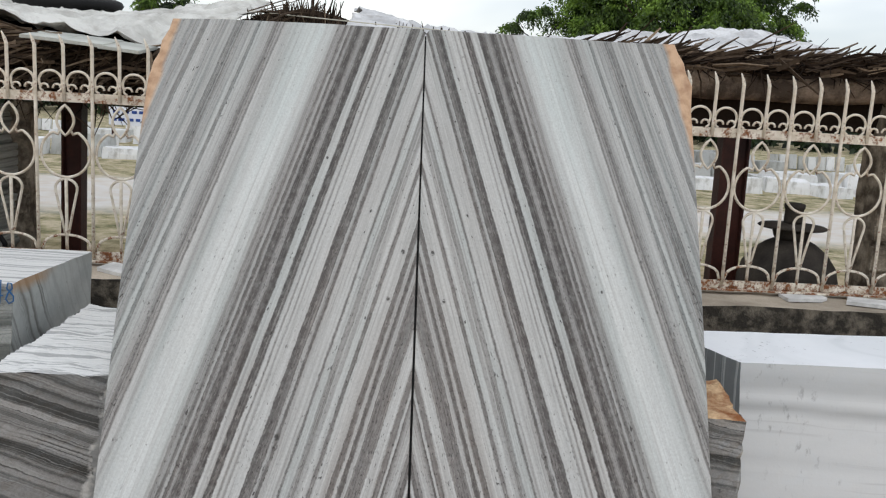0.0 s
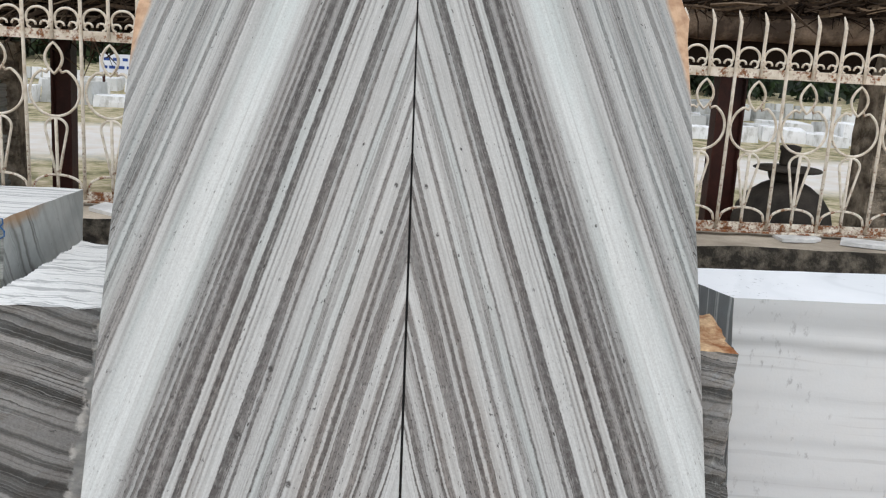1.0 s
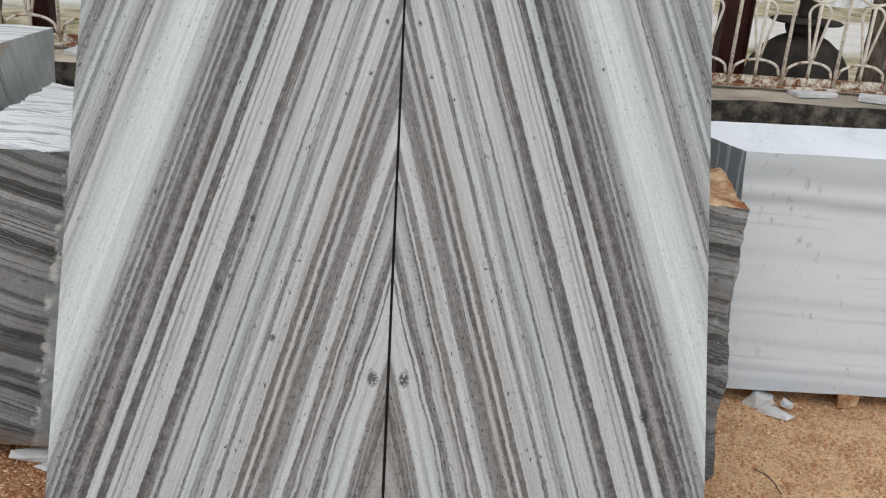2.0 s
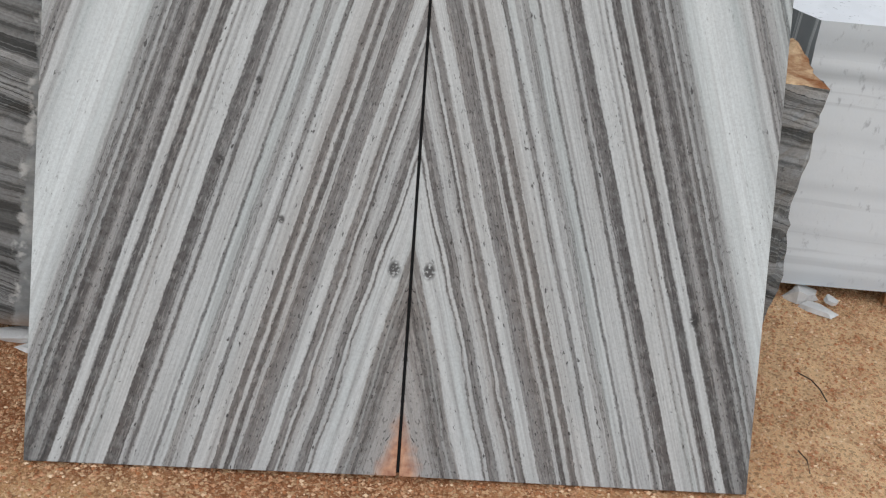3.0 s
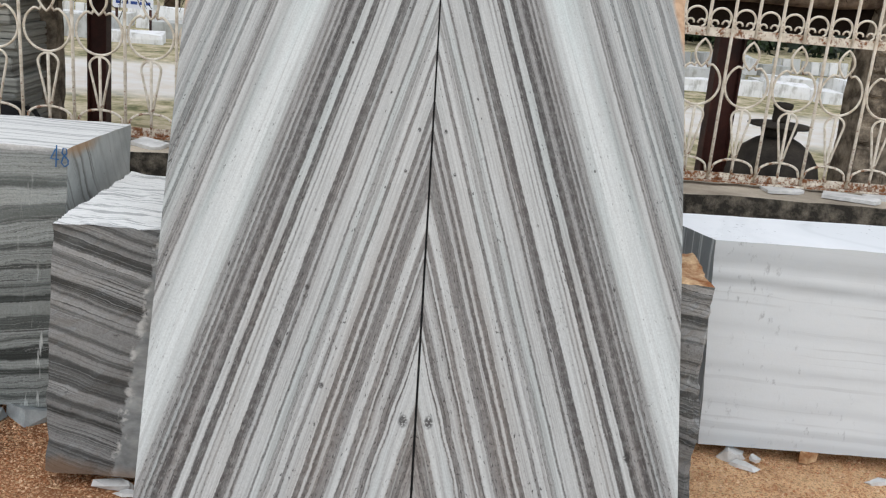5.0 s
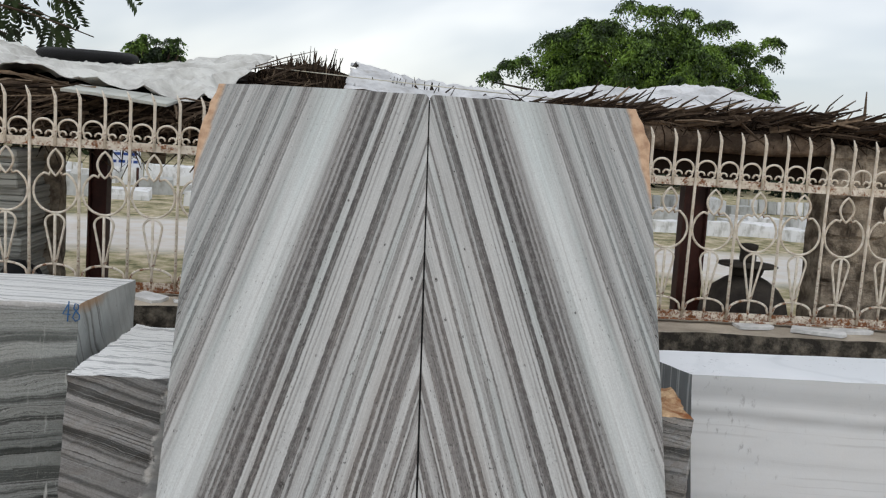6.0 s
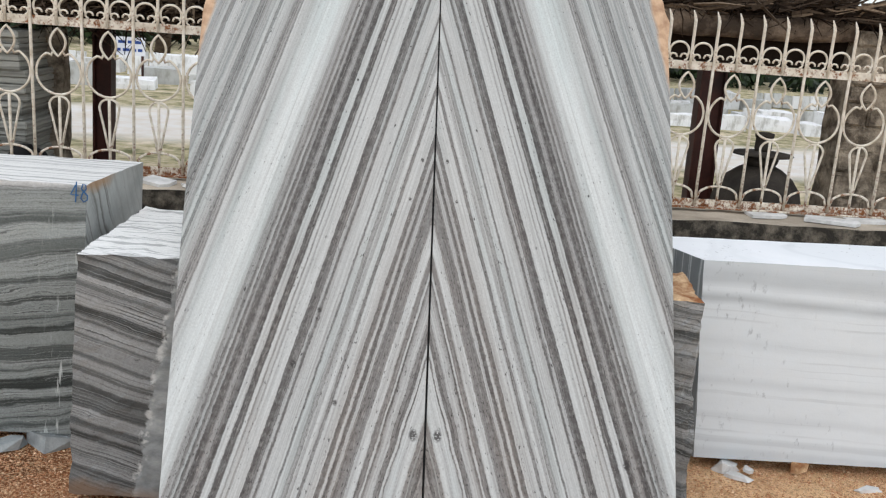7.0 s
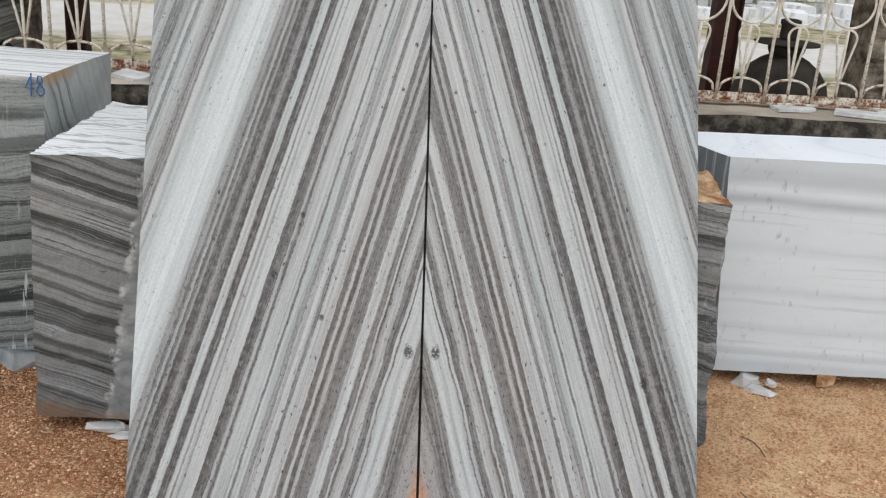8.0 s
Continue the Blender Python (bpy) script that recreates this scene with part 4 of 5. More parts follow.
# ---- thatch, brushwood and tarpaulins ----
def sticks(name, label, count, seed, place, aim, length, thick, material, bend=0.12):
    rnd = random.Random(seed)
    verts, faces = [], []
    for _ in range(count):
        p = Vector(place(rnd))
        d = Vector(aim(rnd)).normalized()
        l = rnd.uniform(*length)
        r = rnd.uniform(*thick)
        side = d.cross(Vector((rnd.uniform(-1, 1), rnd.uniform(-1, 1), rnd.uniform(-1, 1)))).normalized()
        up = d.cross(side)
        crook = side * l * rnd.uniform(-bend, bend)
        n = len(verts)
        for t, rr in ((0.0, r), (0.5, r * 0.9), (1.0, r * 0.4)):
            c = p + d * (l * t) + crook * (4 * t * (1 - t))
            for a in (0.0, 2.1, 4.2):
                verts.append(c + side * (rr * math.cos(a)) + up * (rr * math.sin(a)))
        for k in (0, 3):
            for a in range(3):
                b = (a + 1) % 3
                faces.append((n + k + a, n + k + b, n + k + 3 + b, n + k + 3 + a))
        faces.append((n, n + 2, n + 1))
        faces.append((n + 6, n + 7, n + 8))
    ob = from_lists(name, [tuple(v) for v in verts], faces, material, kind="stuff")
    tagged(ob, label, "thatch")
    return ob


def thatch_body(x0, x1, seed, label, z_front, z_back, drop):
    """The matted dark body of the roof, from the eave back; its drop stands in for the shadowy inside."""
    bm = bmesh.new()
    nx, ny = int((x1 - x0) / 0.07), 26

    def up(p):
        n = 0.05 * noise.noise(p * 3 + Vector((seed, 0, 0))) + 0.035 * noise.noise(p * 11)
        return p + Vector((0, 0.04 * noise.noise(p * 9), n))

    grid_face(bm, (x0, 5.05, z_front), (x1, 5.05, z_front), (x1, 7.3, z_back), (x0, 7.3, z_back), nx, ny, up)
    grid_face(bm, (x0, 5.12, z_front - drop), (x1, 5.12, z_front - drop), (x1, 5.05, z_front), (x0, 5.05, z_front), nx, 6, up)
    grid_face(bm, (x0, 7.3, z_back - 0.3), (x1, 7.3, z_back - 0.3), (x1, 5.12, z_front - drop), (x0, 5.12, z_front - drop), nx, 8, up)
    bmesh.ops.remove_doubles(bm, verts=bm.verts, dist=0.002)
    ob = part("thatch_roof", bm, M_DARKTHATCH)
    tagged(ob, label, "thatched roof", "thatch", kind="structure")


thatch_body(-4.2, 0.6, 1, "sagging dark brushwood thatch roof under tarpaulins", 1.66, 1.93, 0.24)
thatch_body(0.6, 4.6, 6, "ragged dark brushwood thatch roof over a log", 1.76, 1.80, 0.33)


def right_aim(r):
    return (r.gauss(0.75, 0.25), r.uniform(-0.7, 0.2), r.gauss(0.12, 0.17))


sticks("brushwood_eave", "tangled dry grey-brown brushwood along the eave", 900, 11,
       lambda r: (r.uniform(0.7, 3.8), r.uniform(4.86, 5.35), r.uniform(1.70, 1.80)), right_aim, (0.10, 0.30), (0.005, 0.013), M_STICK, 0.12)
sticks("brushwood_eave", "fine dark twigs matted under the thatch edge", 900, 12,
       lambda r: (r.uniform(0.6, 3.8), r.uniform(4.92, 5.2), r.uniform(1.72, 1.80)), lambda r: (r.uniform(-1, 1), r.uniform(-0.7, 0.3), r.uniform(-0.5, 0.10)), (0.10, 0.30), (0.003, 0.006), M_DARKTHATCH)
sticks("brushwood_eave", "bundles of dry pale sticks hanging from the eave", 700, 13,
       lambda r: (r.uniform(-3.4, -0.8), r.uniform(4.76, 4.96), r.uniform(1.47, 1.66)), lambda r: (r.uniform(-1, 0.4), r.uniform(-0.8, 0.1), r.uniform(-0.45, 0.0)), (0.10, 0.30), (0.004, 0.010), M_STICK)
sticks("brushwood_eave", "layered dry sticks showing below the tarpaulin edge", 420, 15,
       lambda r: (r.uniform(-3.3, -1.7), r.uniform(4.80, 4.96), r.uniform(1.58, 1.72)), lambda r: (r.gauss(-0.9, 0.4), r.uniform(-0.4, 0.1), r.gauss(-0.10, 0.08)), (0.12, 0.34), (0.004, 0.010), M_STICK)
# Dark twigs added where the shed's inside lies in shade
sticks("brushwood_eave", "matted twigs under the eave, painted dark in place of shade", 900, 14,
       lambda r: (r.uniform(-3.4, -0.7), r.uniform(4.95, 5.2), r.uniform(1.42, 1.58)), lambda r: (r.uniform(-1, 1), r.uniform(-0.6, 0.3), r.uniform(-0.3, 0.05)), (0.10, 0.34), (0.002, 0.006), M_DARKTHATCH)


HEAP_TOP = [(-1.12, 1.86), (-1.0, 1.95), (-0.86, 2.02), (-0.68, 2.05), (-0.50, 1.98), (-0.40, 1.86)]


def heap():
    bm = bmesh.new()
    bmesh.ops.create_icosphere(bm, subdivisions=4, radius=1.0)
    for v in bm.verts:
        v.co = Vector((v.co.x * 0.37, v.co.y * 0.26, v.co.z * 0.15)) + noise.noise_vector(v.co * 3) * 0.04
        v.co += Vector((-0.75, 6.58, 1.85))
    ob = part("brush_mound", bm, M_DARKTHATCH)
    tagged(ob, "dark heap of cut brushwood on the roof", "brushwood")


heap()


def lerp(pairs, x):
    return float(np.interp(x, [p[0] for p in pairs], [p[1] for p in pairs]))


def heap_spot(r):
    x = r.uniform(-1.08, -0.42)
    return (x, 6.18 + r.uniform(-0.04, 0.28), r.uniform(1.68, lerp(HEAP_TOP, x) - 0.14))


sticks("brush_heap_twigs", "upright dark stems sticking out of the brush heap", 620, 21,
       heap_spot, lambda r: (r.gauss(0.08, 0.25), r.gauss(-0.1, 0.2), 1), (0.10, 0.20), (0.003, 0.009), M_STICK, 0.10)
sticks("brush_heap_twigs", "a few tall stems standing above the brush heap", 14, 24,
       lambda r: (r.uniform(-0.74, -0.46), 6.24 + r.uniform(-0.04, 0.1), 1.88), lambda r: (r.gauss(0.05, 0.12), 0, 1), (0.14, 0.25), (0.004, 0.008), M_DARKTHATCH, 0.05)
sticks("brush_heap_twigs", "long pale reeds lying across the brush heap", 46, 22,
       lambda r: (r.uniform(-1.10, -0.86), 6.12 + r.uniform(-0.05, 0.1), r.uniform(1.76, 1.95)), lambda r: (1, r.gauss(0, 0.12), r.gauss(0.12, 0.20)), (0.22, 0.46), (0.003, 0.007), M_STICK, 0.05)
for near, seed in ((-0.30, 23), (-0.06, 25), (0.12, 26)):
    sticks("brush_heap_twigs", "dark stubs of brushwood poking through crumpled tarpaulin", 60, seed,
           lambda r: (near + r.gauss(0, 0.06), 6.16 + r.uniform(-0.05, 0.2), r.uniform(1.72, 1.80)), lambda r: (r.gauss(-0.2, 0.5), r.gauss(0, 0.2), 0.8), (0.06, 0.16), (0.004, 0.011), M_DARKTHATCH, 0.08)


def tarp(label, x0, x1, y0, y1, level, fold, seed, material, step=0.035, slant=0.0):
    """A thin sheet that hangs over the roof: level(x, y) is its height, fold the depth of its creases."""
    bm = bmesh.new()
    nx, ny = int((x1 - x0) / step), int((y1 - y0) / step)
    rows = []
    for j in range(ny + 1):
        row = []
        for i in range(nx + 1):
            x, y = x0 + (x1 - x0) * i / nx, y0 + (y1 - y0) * j / ny
            q = Vector((x * 3.1 + seed, y * 3.1, seed))
            crease = 1 - abs(noise.noise(q + noise.noise_vector(q * 0.7) * 0.8)) * 2
            fine = 1 - abs(noise.noise(q * 3.1)) * 2
            edge = y0 + 0.10 * noise.noise(Vector((x * 3, seed, 0))) if j == 0 else y
            inside = min(1.0, 4 * i / nx, 4 * (nx - i) / nx)
            row.append(bm.verts.new((x + (0.03 + 0.16 * (1 - inside)) * noise.noise(q * 1.3) + slant * (y1 - y), edge, level(x, y) + fold * (crease * 0.75 + fine * 0.24 + 0.09 * (1 - abs(noise.noise(q * 7.3)) * 2)))))
        rows.append(row)
    for a, b in zip(rows, rows[1:]):
        for i in range(nx):
            bm.faces.new((a[i], a[i + 1], b[i + 1], b[i]))
    bm.normal_update()
    res = bmesh.ops.extrude_face_region(bm, geom=list(bm.faces))
    for v in res["geom"]:
        if isinstance(v, bmesh.types.BMVert):
            v.co.z += 0.004
    bmesh.ops.recalc_face_normals(bm, faces=bm.faces)
    ob = part("tarpaulin", bm, material, smooth=True)
    tagged(ob, label, "tarpaulin", "roof tarpaulins")


LEFT_EDGE = [(-4.0, 1.80), (-2.3, 1.74), (-1.75, 1.665), (-1.45, 1.635), (-1.13, 1.61), (-0.5, 1.58)]
LEFT_RIDGE = [(-4.0, 2.00), (-3.0, 1.97), (-2.7, 1.86), (-2.0, 1.86), (-1.6, 1.93), (-1.15, 2.01), (-0.9, 1.97), (-0.5, 1.88)]
tarp("dirty white tarpaulin draped over the thatch roof", -4.2, -1.08, 4.95, 7.1,
     lambda x, y: lerp(LEFT_EDGE, x) + (lerp(LEFT_RIDGE, x) - lerp(LEFT_EDGE, x)) * min(1, max(0, (y - 5.0) / 2.0)) ** 0.8, 0.09, 2.0, M_TARP, slant=0.06)
RIGHT_RIDGE = [(-0.6, 2.00), (-0.35, 1.95), (0.0, 1.89), (0.25, 1.855), (0.7, 1.825), (1.2, 1.84), (1.5, 1.90), (2.0, 1.94), (2.45, 1.98), (2.7, 1.90)]
tarp("bright crumpled white tarpaulin on the roof ridge", -0.36, 2.75, 5.45, 7.1,
     lambda x, y: lerp(RIGHT_RIDGE, x) + 0.035 - 0.165 * max(0, (6.9 - y)), 0.085, 9.0, M_TARP2)


def tyre():
    bm = bmesh.new()
    n, k = 36, 10
    rings = []
    for i in range(n):
        a = math.tau * i / n
        rings.append([bm.verts.new(((0.275 + 0.08 * math.cos(b)) * math.cos(a), (0.275 + 0.08 * math.cos(b)) * math.sin(a), 0.042 * math.sin(b))) for b in [math.tau * j / k for j in range(k)]])
    for i in range(n):
        for j in range(k):
            bm.faces.new((rings[i][j], rings[(i + 1) % n][j], rings[(i + 1) % n][(j + 1) % k], rings[i][(j + 1) % k]))
    ob = part("tyre", bm, M_RUBBER, smooth=True)
    ob.matrix_basis = pose(-2.33, 6.70, 1.965, 4, 1, 0)
    tagged(ob, "black rubber tyre lying flat on the tarpaulin", "tyre")


tyre()
for i, (x, z, tilt) in enumerate(((-1.72, 1.690, 3.5), (-1.535, 1.676, 4.0), (-1.37, 1.658, 5.0))):
    ob = part("stone_sheet", box(-0.095, -0.16, -0.008, 0.095, 0.16, 0.008, 0.002), M_SHEET)
    ob.matrix_basis = pose(x, 4.74, z - 0.005, 6, tilt, 0)
    tagged(ob, "thin pale grey stone sheet lying on the eave", "stone sheet", "sheets on the eave")


def line(name, label, a, b, sag, r, material, category):
    a, b = Vector(a), Vector(b)
    pts = [a.lerp(b, i / 24) - Vector((0, 0, sag * 4 * (i / 24) * (1 - i / 24))) for i in range(25)]
    tagged(part(name, tube(pts, r, 5), material), label, category)


line("rope", "pale rope stretched over the roof", (-1.05, 6.2, 1.95), (1.9, 5.3, 1.80), 0.01, 0.004, M_ROPE, "rope")


# ---- trees ----
def leaf_quad(verts, faces, base, along, wide):
    n = len(verts)
    verts.extend([base, base + along * 0.5 + wide, base + along, base + along * 0.5 - wide])
    faces.append((n, n + 1, n + 2, n + 3))


def clump(verts, faces, rnd, centre, radius, sprays, leaflets, size):
    for _ in range(sprays):
        d = Vector((rnd.gauss(0, 1), rnd.gauss(0, 1), rnd.gauss(0.45, 0.7))).normalized()
        tip = centre + Vector((d.x * radius, d.y * radius, d.z * radius * 0.8))
        start = centre + d * radius * 0.35
        for i in range(leaflets):
            t = (i + rnd.random()) / leaflets
            p = start.lerp(tip, t) + Vector((0, 0, -0.55 * radius * t * t)) + Vector((rnd.gauss(0, 1), rnd.gauss(0, 1), rnd.gauss(0, 1))) * radius * 0.07
            along = Vector((d.x * 0.5 + rnd.gauss(0, 0.5), d.y * 0.5 + rnd.gauss(0, 0.5), -0.75 + rnd.gauss(0, 0.4))).normalized() * size * rnd.uniform(0.7, 1.3)
            wide = along.cross(Vector((rnd.gauss(0, 1), rnd.gauss(0, 1), rnd.gauss(0, 1)))).normalized() * size * 0.26
            leaf_quad(verts, faces, p, along, wide)


def tuft(verts, faces, rnd, centre, radius, strands, leaflets, size):
    """A domed tuft: strands that rise from the middle, arch over and hang, set with narrow leaflets."""
    for _ in range(strands):
        a = rnd.uniform(0, math.tau)
        reach = rnd.uniform(0.5, 1.9)
        r = radius * rnd.uniform(0.72, 1.1)
        for i in range(leaflets):
            t = reach * (i + rnd.random()) / leaflets
            out = r * math.sin(min(t, 1.57)) * (0.95 + 0.05 * math.sin(7 * a))
            p = centre + Vector((out * math.cos(a), out * math.sin(a), r * 0.95 * math.cos(t) - 0.25 * radius))
            p += Vector((rnd.gauss(0, 1), rnd.gauss(0, 1), rnd.gauss(0, 1))) * radius * 0.06
            along = Vector((math.cos(a) * 0.45 + rnd.gauss(0, 0.4), math.sin(a) * 0.45 + rnd.gauss(0, 0.4), -0.65 + rnd.gauss(0, 0.35))).normalized() * size * rnd.uniform(0.7, 1.35)
            wide = along.cross(Vector((rnd.gauss(0, 1), rnd.gauss(0, 1), rnd.gauss(0, 1)))).normalized() * size * 0.22
            leaf_quad(verts, faces, p, along, wide)


def tree(label, foot, height, centre, radii, count, seed, size, tops=(), strands=46, leaflets=11, tuft_r=(0.34, 0.52)):
    """A broad tree: trunk and limbs, an inner mass painted dark for shade and bright drooping tufts on it; tops are the
    tufts of the outline.
    """
    t = thing("tree", label, "tree", foot, "trees behind the yard")
    rnd = random.Random(seed)
    verts, faces, spots = [], [], []
    for i in range(count):
        a, b = rnd.uniform(0, math.tau), rnd.uniform(-0.55, 0.9)
        r = rnd.uniform(0.70, 0.98)
        c = math.sqrt(max(0.0, 1 - b * b))
        spots.append((Vector((centre[0] + radii[0] * r * c * math.cos(a), centre[1] + radii[1] * r * c * math.sin(a), centre[2] + radii[2] * r * b)), rnd.uniform(*tuft_r)))
    spots += [(Vector(c) - Vector(foot), r) for c, r in tops]
    for c, r in spots:
        tuft(verts, faces, rnd, c, r, strands, leaflets, size)
    part("trunk", tube([(0, 0, 0), (0.1, 0.05, height * 0.35), (centre[0] * 0.6, 0, height * 0.7), (centre[0], centre[1], height)], [0.22, 0.18, 0.14, 0.09], 10), M_BARK, t, smooth=True)
    top = Vector((centre[0] * 0.6, 0, height * 0.68))
    for c, r in spots[:: max(1, len(spots) // 16)]:
        mid = top.lerp(c, 0.5) + Vector((0, 0, 0.15))
        part("limb", tube([top, mid, c], [0.07, 0.045, 0.018], 6), M_BARK, t, smooth=True)
    from_lists("crown", [tuple(v) for v in verts], faces, M_LEAF, t)
    # Inner leaves take the darker green so that the crown's shade is in their colour
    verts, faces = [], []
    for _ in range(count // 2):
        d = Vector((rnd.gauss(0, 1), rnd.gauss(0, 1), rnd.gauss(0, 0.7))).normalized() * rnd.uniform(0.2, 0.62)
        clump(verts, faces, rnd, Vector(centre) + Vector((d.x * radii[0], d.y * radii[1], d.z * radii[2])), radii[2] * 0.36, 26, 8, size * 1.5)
    tagged(from_lists("inner_foliage", [tuple(v) for v in verts], faces, M_LEAF2, t), "leaves inside the crown, painted dark in place of shade")


tree("broad green neem tree with drooping leaf clusters", (5.75, 20.5, 0), 2.9, (0.0, 0, 2.75), (2.65, 2.0, 1.50), 150, 31, 0.080, tuft_r=(0.34, 0.54), strands=64,
     tops=[((x, 20 + 0.3 * math.sin(9 * x), z + 0.22 - 0.85 * r), r) for x, z, r in (
         (2.2, 2.75, 0.30), (2.5, 2.98, 0.30), (2.85, 3.12, 0.36), (3.4, 3.62, 0.34), (3.75, 3.4, 0.4), (4.15, 4.0, 0.38), (4.5, 3.95, 0.42), (5.15, 4.5, 0.42),
         (5.6, 4.4, 0.40), (5.9, 4.42, 0.38), (6.5, 4.4, 0.32), (6.9, 4.1, 0.40), (7.3, 4.2, 0.30), (7.6, 3.75, 0.40), (8.42, 3.9, 0.30), (8.36, 3.5, 0.28), (8.1, 3.05, 0.34), (8.4, 2.75, 0.28))])
tree("small distant green tree", (-6.15, 25, 0), 2.7, (0.0, 0, 3.0), (0.75, 0.7, 0.55), 22, 33, 0.085, tuft_r=(0.2, 0.32), strands=24, leaflets=8)


def near_branch():
    """A tree beside the shed whose leafy branches hang into view."""
    t = thing("tree", "dark neem tree with hanging feathery leaf sprays", "tree", (-7.2, 9.4, 0), "trees behind the yard")
    rnd = random.Random(41)
    part("trunk", tube([(0, 0, 0), (0.1, 0, 1.3), (0.5, 0, 2.5), (0.9, 0, 3.6)], [0.2, 0.17, 0.13, 0.08], 10), M_BARK, t, smooth=True)
    ends = [((0.6, 0, 2.7), (2.7, -0.1, 2.80), (4.15, -0.2, 2.28)), ((0.6, 0, 2.8), (2.5, 0.2, 2.95), (3.75, 0.1, 2.42)), ((0.7, 0, 2.9), (2.7, 0, 3.10), (4.75, -0.1, 2.84)),
            ((0.6, 0, 2.6), (2.2, 0.1, 2.70), (3.25, 0, 2.26)), ((0.8, 0, 3.1), (2.7, 0.2, 3.20), (4.15, 0.2, 2.90)), ((0.6, 0, 2.7), (2.5, 0.2, 2.80), (3.85, 0, 2.62)), ((0.6, 0, 2.6), (2.0, 0.1, 2.75), (2.95, 0, 2.50))]
    verts, faces = [], []
    for a, b, c in ends:
        a, b, c = Vector(a), Vector(b), Vector(c)
        path = [(a * (1 - s) + b * s).lerp(b * (1 - s) + c * s, s) for s in [i / 10 for i in range(11)]]
        part("limb", tube(path, [0.03 - 0.0024 * i for i in range(11)], 5), M_BARK, t, smooth=True)
        for _ in range(7):
            p = path[rnd.randint(6, 10)] + Vector((rnd.gauss(0, 0.09), rnd.gauss(0, 0.12), rnd.gauss(0, 0.05)))
            d = Vector((rnd.gauss(0.4, 0.5), rnd.gauss(0, 0.4), rnd.gauss(-0.35, 0.4))).normalized()
            side = d.cross(Vector((0, 1, 0.2))).normalized()
            l = rnd.uniform(0.18, 0.34)
            for i in range(9):
                q = p + d * (l * i / 9) - Vector((0, 0, 0.10 * l * (i / 9) ** 2 * 3))
                for s in (-1, 1):
                    along = (side * s + d * 0.5 + Vector((0, 0, -0.25))).normalized() * rnd.uniform(0.08, 0.125)
                    leaf_quad(verts, faces, q, along, along.cross(Vector((0, 1, 0.3))).normalized() * 0.018)
    from_lists("crown", [tuple(v) for v in verts], faces, M_LEAF2, t)


near_branch()


def hedge():
    rnd = random.Random(51)
    verts, faces = [], []
    for i in range(240):
        x = rnd.uniform(-26, 28)
        y = rnd.uniform(31, 35)
        clump(verts, faces, rnd, Vector((x, y, rnd.uniform(0.3, 2.1))), rnd.uniform(0.5, 1.0), 14, 6, 0.34)
    ob = from_lists("hedge", [tuple(v) for v in verts], faces, M_LEAF2, kind="stuff")
    tagged(ob, "dark green bushes along the far side of the yard", "bushes")
    bm = bmesh.new()
    grid_face(bm, (-60, 36, 0), (60, 36, 0), (60, 37, 2.4), (-60, 37, 2.4), 120, 6, lambda p: p + noise.noise_vector(p * 0.8) * 0.5)
    tagged(part("hedge_bank", bm, M_LEAF2), "overgrown dark green bank behind the bushes", "bank", kind="structure")


hedge()


def yard_blocks():
    rnd = random.Random(61)
    for y0, y1, tall in ((15.6, 16.8, 0.40), (17.2, 18.6, 0.42), (19.4, 21.2, 0.48)):
        x = -13.0
        while x < 15:
            w = rnd.uniform(0.3, 1.1)
            h = rnd.uniform(0.4, 1.0) * tall
            y = rnd.uniform(y0, y1)
            d = rnd.uniform(0.3, 0.8)
            bm = hewn([(0, 0, 0), (w, 0, 0), (w, d, 0), (0, d, 0)], [(0.02, 0.02, h), (w - 0.03, 0, h * rnd.uniform(0.8, 1.05)), (w, d, h), (0, d, h * rnd.uniform(0.85, 1.0))], 0.22, 0.02, chip=0.06, seed=x)
            ob = part("yard_block", bm, M_YARD)
            ob.matrix_basis = pose(x, y, -0.02, 0, 0, rnd.uniform(-14, 14))
            tagged(ob, "pale marble block lying in the yard", "stone block", "yard blocks")
            x += w + rnd.choice((0.03, 0.06, 0.2, 0.7))
    x = -14.0
    while x < 17:
        n = rnd.randint(5, 9)
        h = rnd.uniform(0.20, 0.36)
        st = thing("slab_row", "row of pale upright marble slabs in the yard", "stone slabs", (x, 22.5, 0), "yard slab rows")
        for i in range(n):
            bm = box(i * 0.24, -0.04, 0, i * 0.24 + 0.20, 0.05, h * rnd.uniform(0.92, 1.05), 0.006)
            part("slab", bm, M_YARD, st).matrix_basis = pose(0, 0, 0, -8, 0, rnd.uniform(-2, 2))
        x += n * 0.24 + rnd.uniform(0.2, 1.4)


yard_blocks()


def sign():
    s = thing("sign", "white signboard with blue lettering on two legs", "sign", (-4.95, 17.2, -0.07))
    part("board", box(-0.36, -0.012, 0.60, 0.36, 0.012, 0.93, 0.003), M_SIGN, s)
    for x in (-0.30, 0.30):
        part("leg", box(x - 0.02, 0.0125, 0, x + 0.02, 0.05, 0.9), M_POST, s)
    for z, bars in ((0.84, ((-0.28, -0.17), (-0.12, 0.00), (0.05, 0.14), (0.18, 0.29))), (0.70, ((-0.30, -0.22), (-0.19, -0.08), (-0.04, 0.08), (0.12, 0.20), (0.23, 0.31)))):
        for a, b in bars:
            part("lettering", box(a, -0.017, z - 0.026, b, -0.0125, z + 0.026), M_SIGNBLUE, s)


sign()


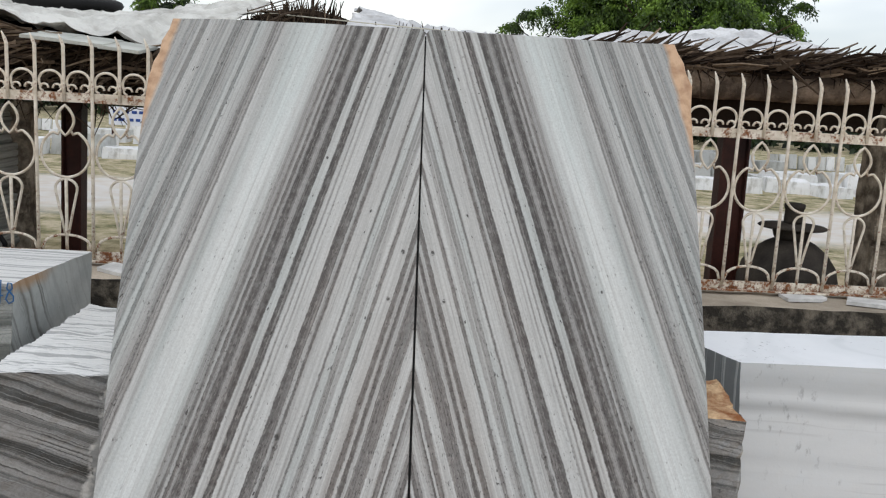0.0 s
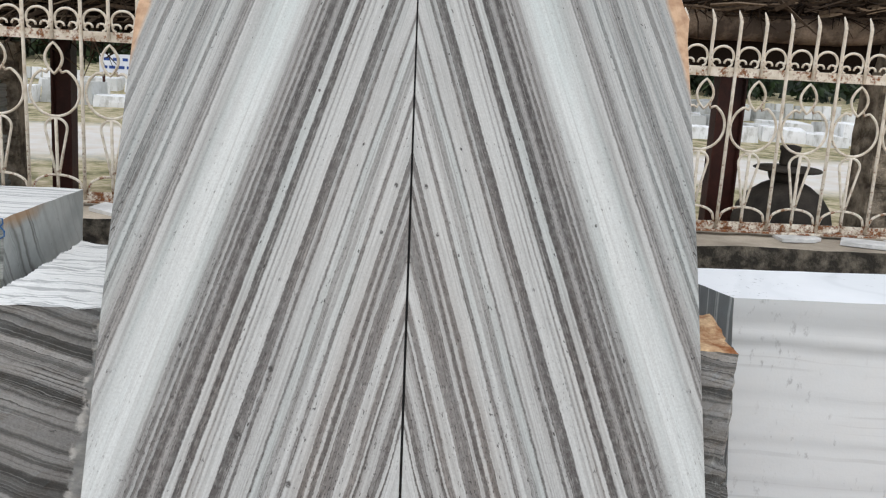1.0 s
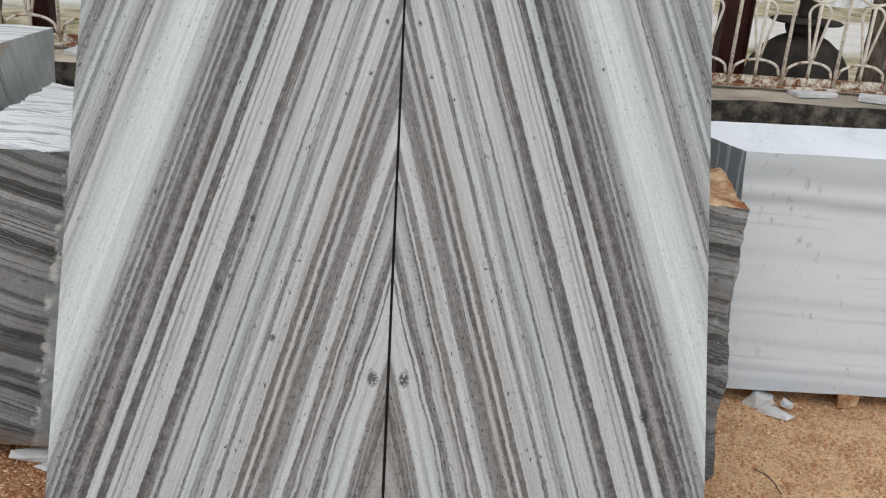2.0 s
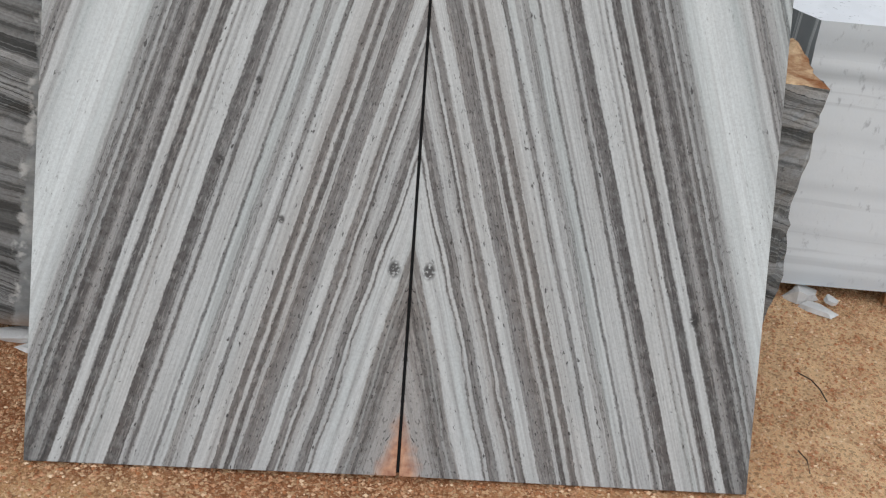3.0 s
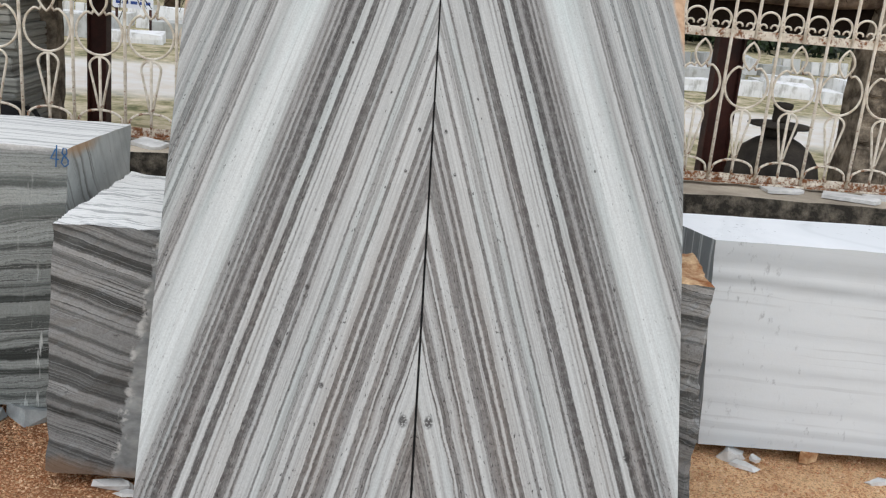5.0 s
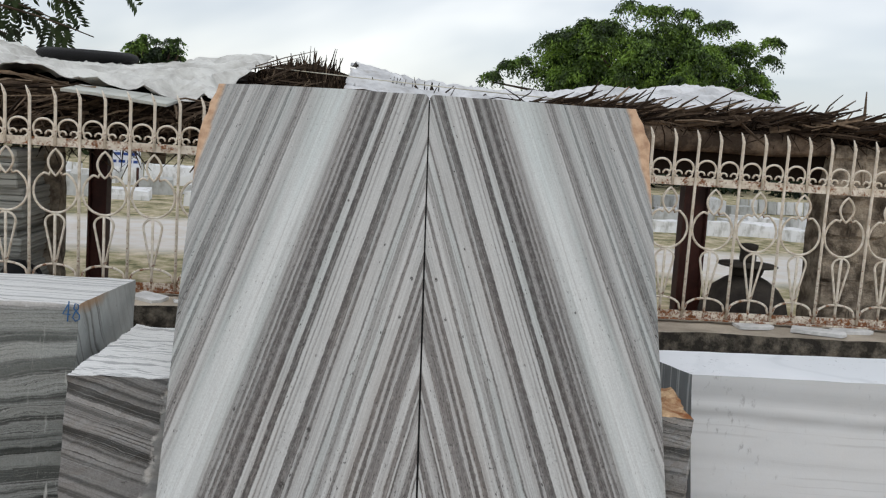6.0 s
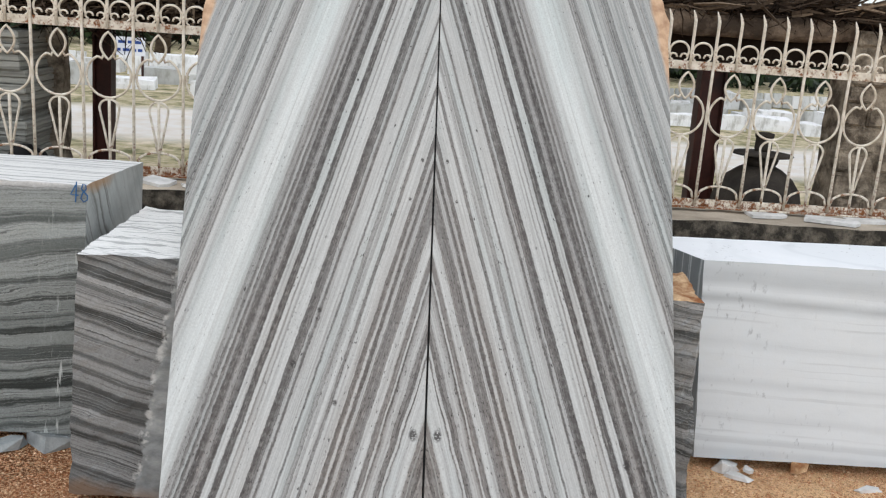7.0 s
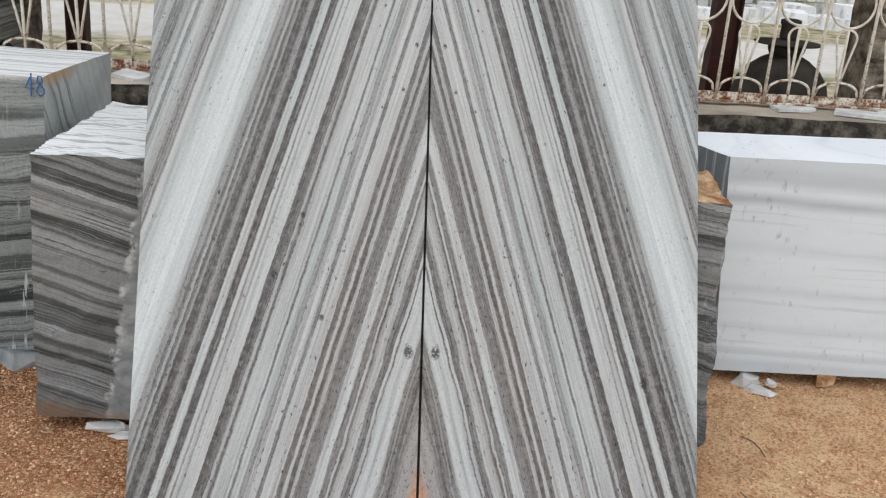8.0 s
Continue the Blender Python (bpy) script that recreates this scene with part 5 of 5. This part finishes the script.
# ---- chips and litter ----
def chip(at, size, turn, seed, label="broken white marble chip on the ground", material=None):
    rnd = random.Random(seed)
    size = [c * 0.85 for c in size]
    bm = bmesh.new()
    n = 6
    ring = []
    for z, k in ((0, 1.0), (size[2], 0.8)):
        ring.append([bm.verts.new((size[0] * k * math.cos(math.tau * i / n + 0.3) * rnd.uniform(0.45, 1.25), size[1] * k * math.sin(math.tau * i / n + 0.3) * rnd.uniform(0.45, 1.25), z + rnd.uniform(-0.3, 0.3) * size[2])) for i in range(n)])
    bm.faces.new(ring[0][::-1])
    bm.faces.new(ring[1])
    for i in range(n):
        bm.faces.new((ring[0][i], ring[0][(i + 1) % n], ring[1][(i + 1) % n], ring[1][i]))
    ob = part("marble_chip", bm, material or M_CHIP)
    ob.matrix_basis = pose(*at, *turn)
    tagged(ob, label, "stone chip", "marble chips")


M_CHIP = plain("chip_white", (236, 236, 234), (196, 196, 194), 14.0, 0.6, 0.3)
M_CHIPGREY = plain("chip_grey", (176, 182, 182), (128, 134, 136), 10.0, 0.6, 0.3)
chip((1.165, 2.77, -0.004), (0.075, 0.055, 0.045), (0, 6, 20), 1, "broken white marble chip under the white block")
chip((1.185, 2.715, 0.002), (0.065, 0.030, 0.016), (14, -8, -38), 2)
chip((1.235, 2.74, 0.016), (0.035, 0.030, 0.014), (8, 10, 15), 19)
chip((1.45, 2.79, -0.004), (0.07, 0.04, 0.046), (0, 0, 10), 3, "flat brown-stained stone chip", M_RUSTROCK)
chip((1.66, 2.66, -0.008), (0.07, 0.03, 0.014), (0, 0, 15), 4)
chip((-0.885, 2.375, -0.002), (0.085, 0.040, 0.022), (0, 5, -4), 5, "broken white marble chip under the striped block")
chip((-0.835, 2.335, -0.002), (0.055, 0.024, 0.010), (4, -4, -12), 6)
chip((-0.775, 2.385, 0.0), (0.05, 0.04, 0.026), (0, 0, 0), 7)
chip((-1.27, 2.80, 0.0), (0.15, 0.085, 0.045), (4, 2, 0), 8, "grey slab offcut propping the big block", M_CHIPGREY)
chip((-1.42, 2.74, 0.0), (0.10, 0.06, 0.032), (0, -4, 20), 9, "grey slab offcut propping the big block", M_CHIPGREY)
chip((-1.24, 2.80, 0.0), (0.06, 0.06, 0.045), (0, 0, 70), 10, "grey slab offcut propping the big block", M_CHIPGREY)
chip((-0.75, 2.22, -0.004), (0.022, 0.018, 0.014), (0, 0, 30), 11)
chip((-0.45, 1.845, -0.003), (0.016, 0.013, 0.010), (0, 0, 0), 12)
chip((0.61, 1.905, -0.003), (0.022, 0.018, 0.011), (0, 0, 30), 13, "small pale stone chip on the sand")
def broken_tile(at, size, turn, seed):
    """A thin white tile with one corner broken off."""
    rnd = random.Random(seed)
    w, d, t = size
    line = [(-w, -d), (w * rnd.uniform(0.5, 0.8), -d), (w, -d * rnd.uniform(0.1, 0.5)), (w * 0.94, d), (-w * 0.9, d * 0.92)]
    bm = bmesh.new()
    f = bm.faces.new([bm.verts.new((x, y, 0)) for x, y in line])
    for v in bmesh.ops.extrude_face_region(bm, geom=[f])["geom"]:
        if isinstance(v, bmesh.types.BMVert):
            v.co.z += t
    bmesh.ops.recalc_face_normals(bm, faces=bm.faces)
    ob = part("broken_tile", bm, M_CHIP)
    ob.matrix_basis = pose(*at, *turn)
    tagged(ob, "broken white marble tile lying on the ledge", "tile", "tiles on the ledge")


broken_tile((1.72, 4.03, 0.729), (0.10, 0.055, 0.014), (0, 0, 6), 14)
broken_tile((2.02, 3.965, 0.729), (0.13, 0.06, 0.016), (0, 0, -22), 15)
broken_tile((2.22, 4.02, 0.729), (0.11, 0.045, 0.014), (0, 0, 5), 16)
broken_tile((-1.19, 3.965, 0.732), (0.075, 0.045, 0.016), (8, 4, -28), 17)
chip((-1.05, 3.94, 0.728), (0.045, 0.04, 0.016), (0, 0, -20), 18, "broken white tile lying on the ledge")


def twig(points, r, label):
    tagged(part("twig", tube(points, r, 5), M_STICK), label, "twig", "twigs")


twig([(1.015, 2.41, 0.006), (1.035, 2.375, 0.012), (1.045, 2.34, 0.010), (1.048, 2.30, 0.005)], 0.0018, "thin dark dry twig on the sand")
twig([(0.905, 2.12, 0.005), (0.91, 2.085, 0.010), (0.905, 2.05, 0.004)], 0.0015, "thin dark dry twig on the sand")


def dry_leaf():
    bm = bmesh.new()
    rows = []
    for i in range(9):
        t = i / 8
        w = 0.0085 * math.sin(math.pi * min(1, t * 0.92 + 0.06))
        c = Vector((0.05 * t - 0.025, 0.004 * math.sin(3 * t), 0.006 + 0.006 * math.sin(math.pi * t)))
        rows.append([bm.verts.new(c + Vector((0, s * w, 0.003 * abs(s)))) for s in (-1, 0, 1)])
    for a, b in zip(rows, rows[1:]):
        for k in (0, 1):
            bm.faces.new((a[k], b[k], b[k + 1], a[k + 1]))
    res = bmesh.ops.extrude_face_region(bm, geom=list(bm.faces))
    for v in res["geom"]:
        if isinstance(v, bmesh.types.BMVert):
            v.co.z += 0.0008
    ob = part("dry_leaf", bm, M_DRYLEAF, smooth=True)
    ob.matrix_basis = pose(-0.375, 1.755, 0.002, 12, 0, 58) @ Matrix.Scale(1.35, 4)
    tagged(ob, "curled dry tan leaf on the sand", "leaf")


M_DRYLEAF = plain("dry_leaf_tan", (244, 214, 162), (204, 160, 106), 30.0, 0.8, 0.1)
dry_leaf()


def number_mark():
    """The blue hand-painted 48 on the big block."""
    y, x0, z0 = -0.008, -1.222, 0.860
    four = [(0.016, 0.058), (0.000, 0.026), (0.026, 0.024)], [(0.019, 0.070), (0.017, 0.000)]
    eight = [(0.047, 0.034), (0.036, 0.046), (0.040, 0.062), (0.050, 0.060), (0.052, 0.046), (0.040, 0.032), (0.034, 0.014), (0.044, 0.002), (0.056, 0.010), (0.056, 0.024), (0.047, 0.034)],
    for stroke in (*four, *eight):
        pts = [(x0 + a, 2.868 + 0.118 * (z0 + b - 0.862) + y * 0.0, z0 + b) for a, b in stroke]
        ob = part("number_stroke", tube(pts, 0.0024, 5), M_BLUE, BIG_BLOCK)


number_mark()
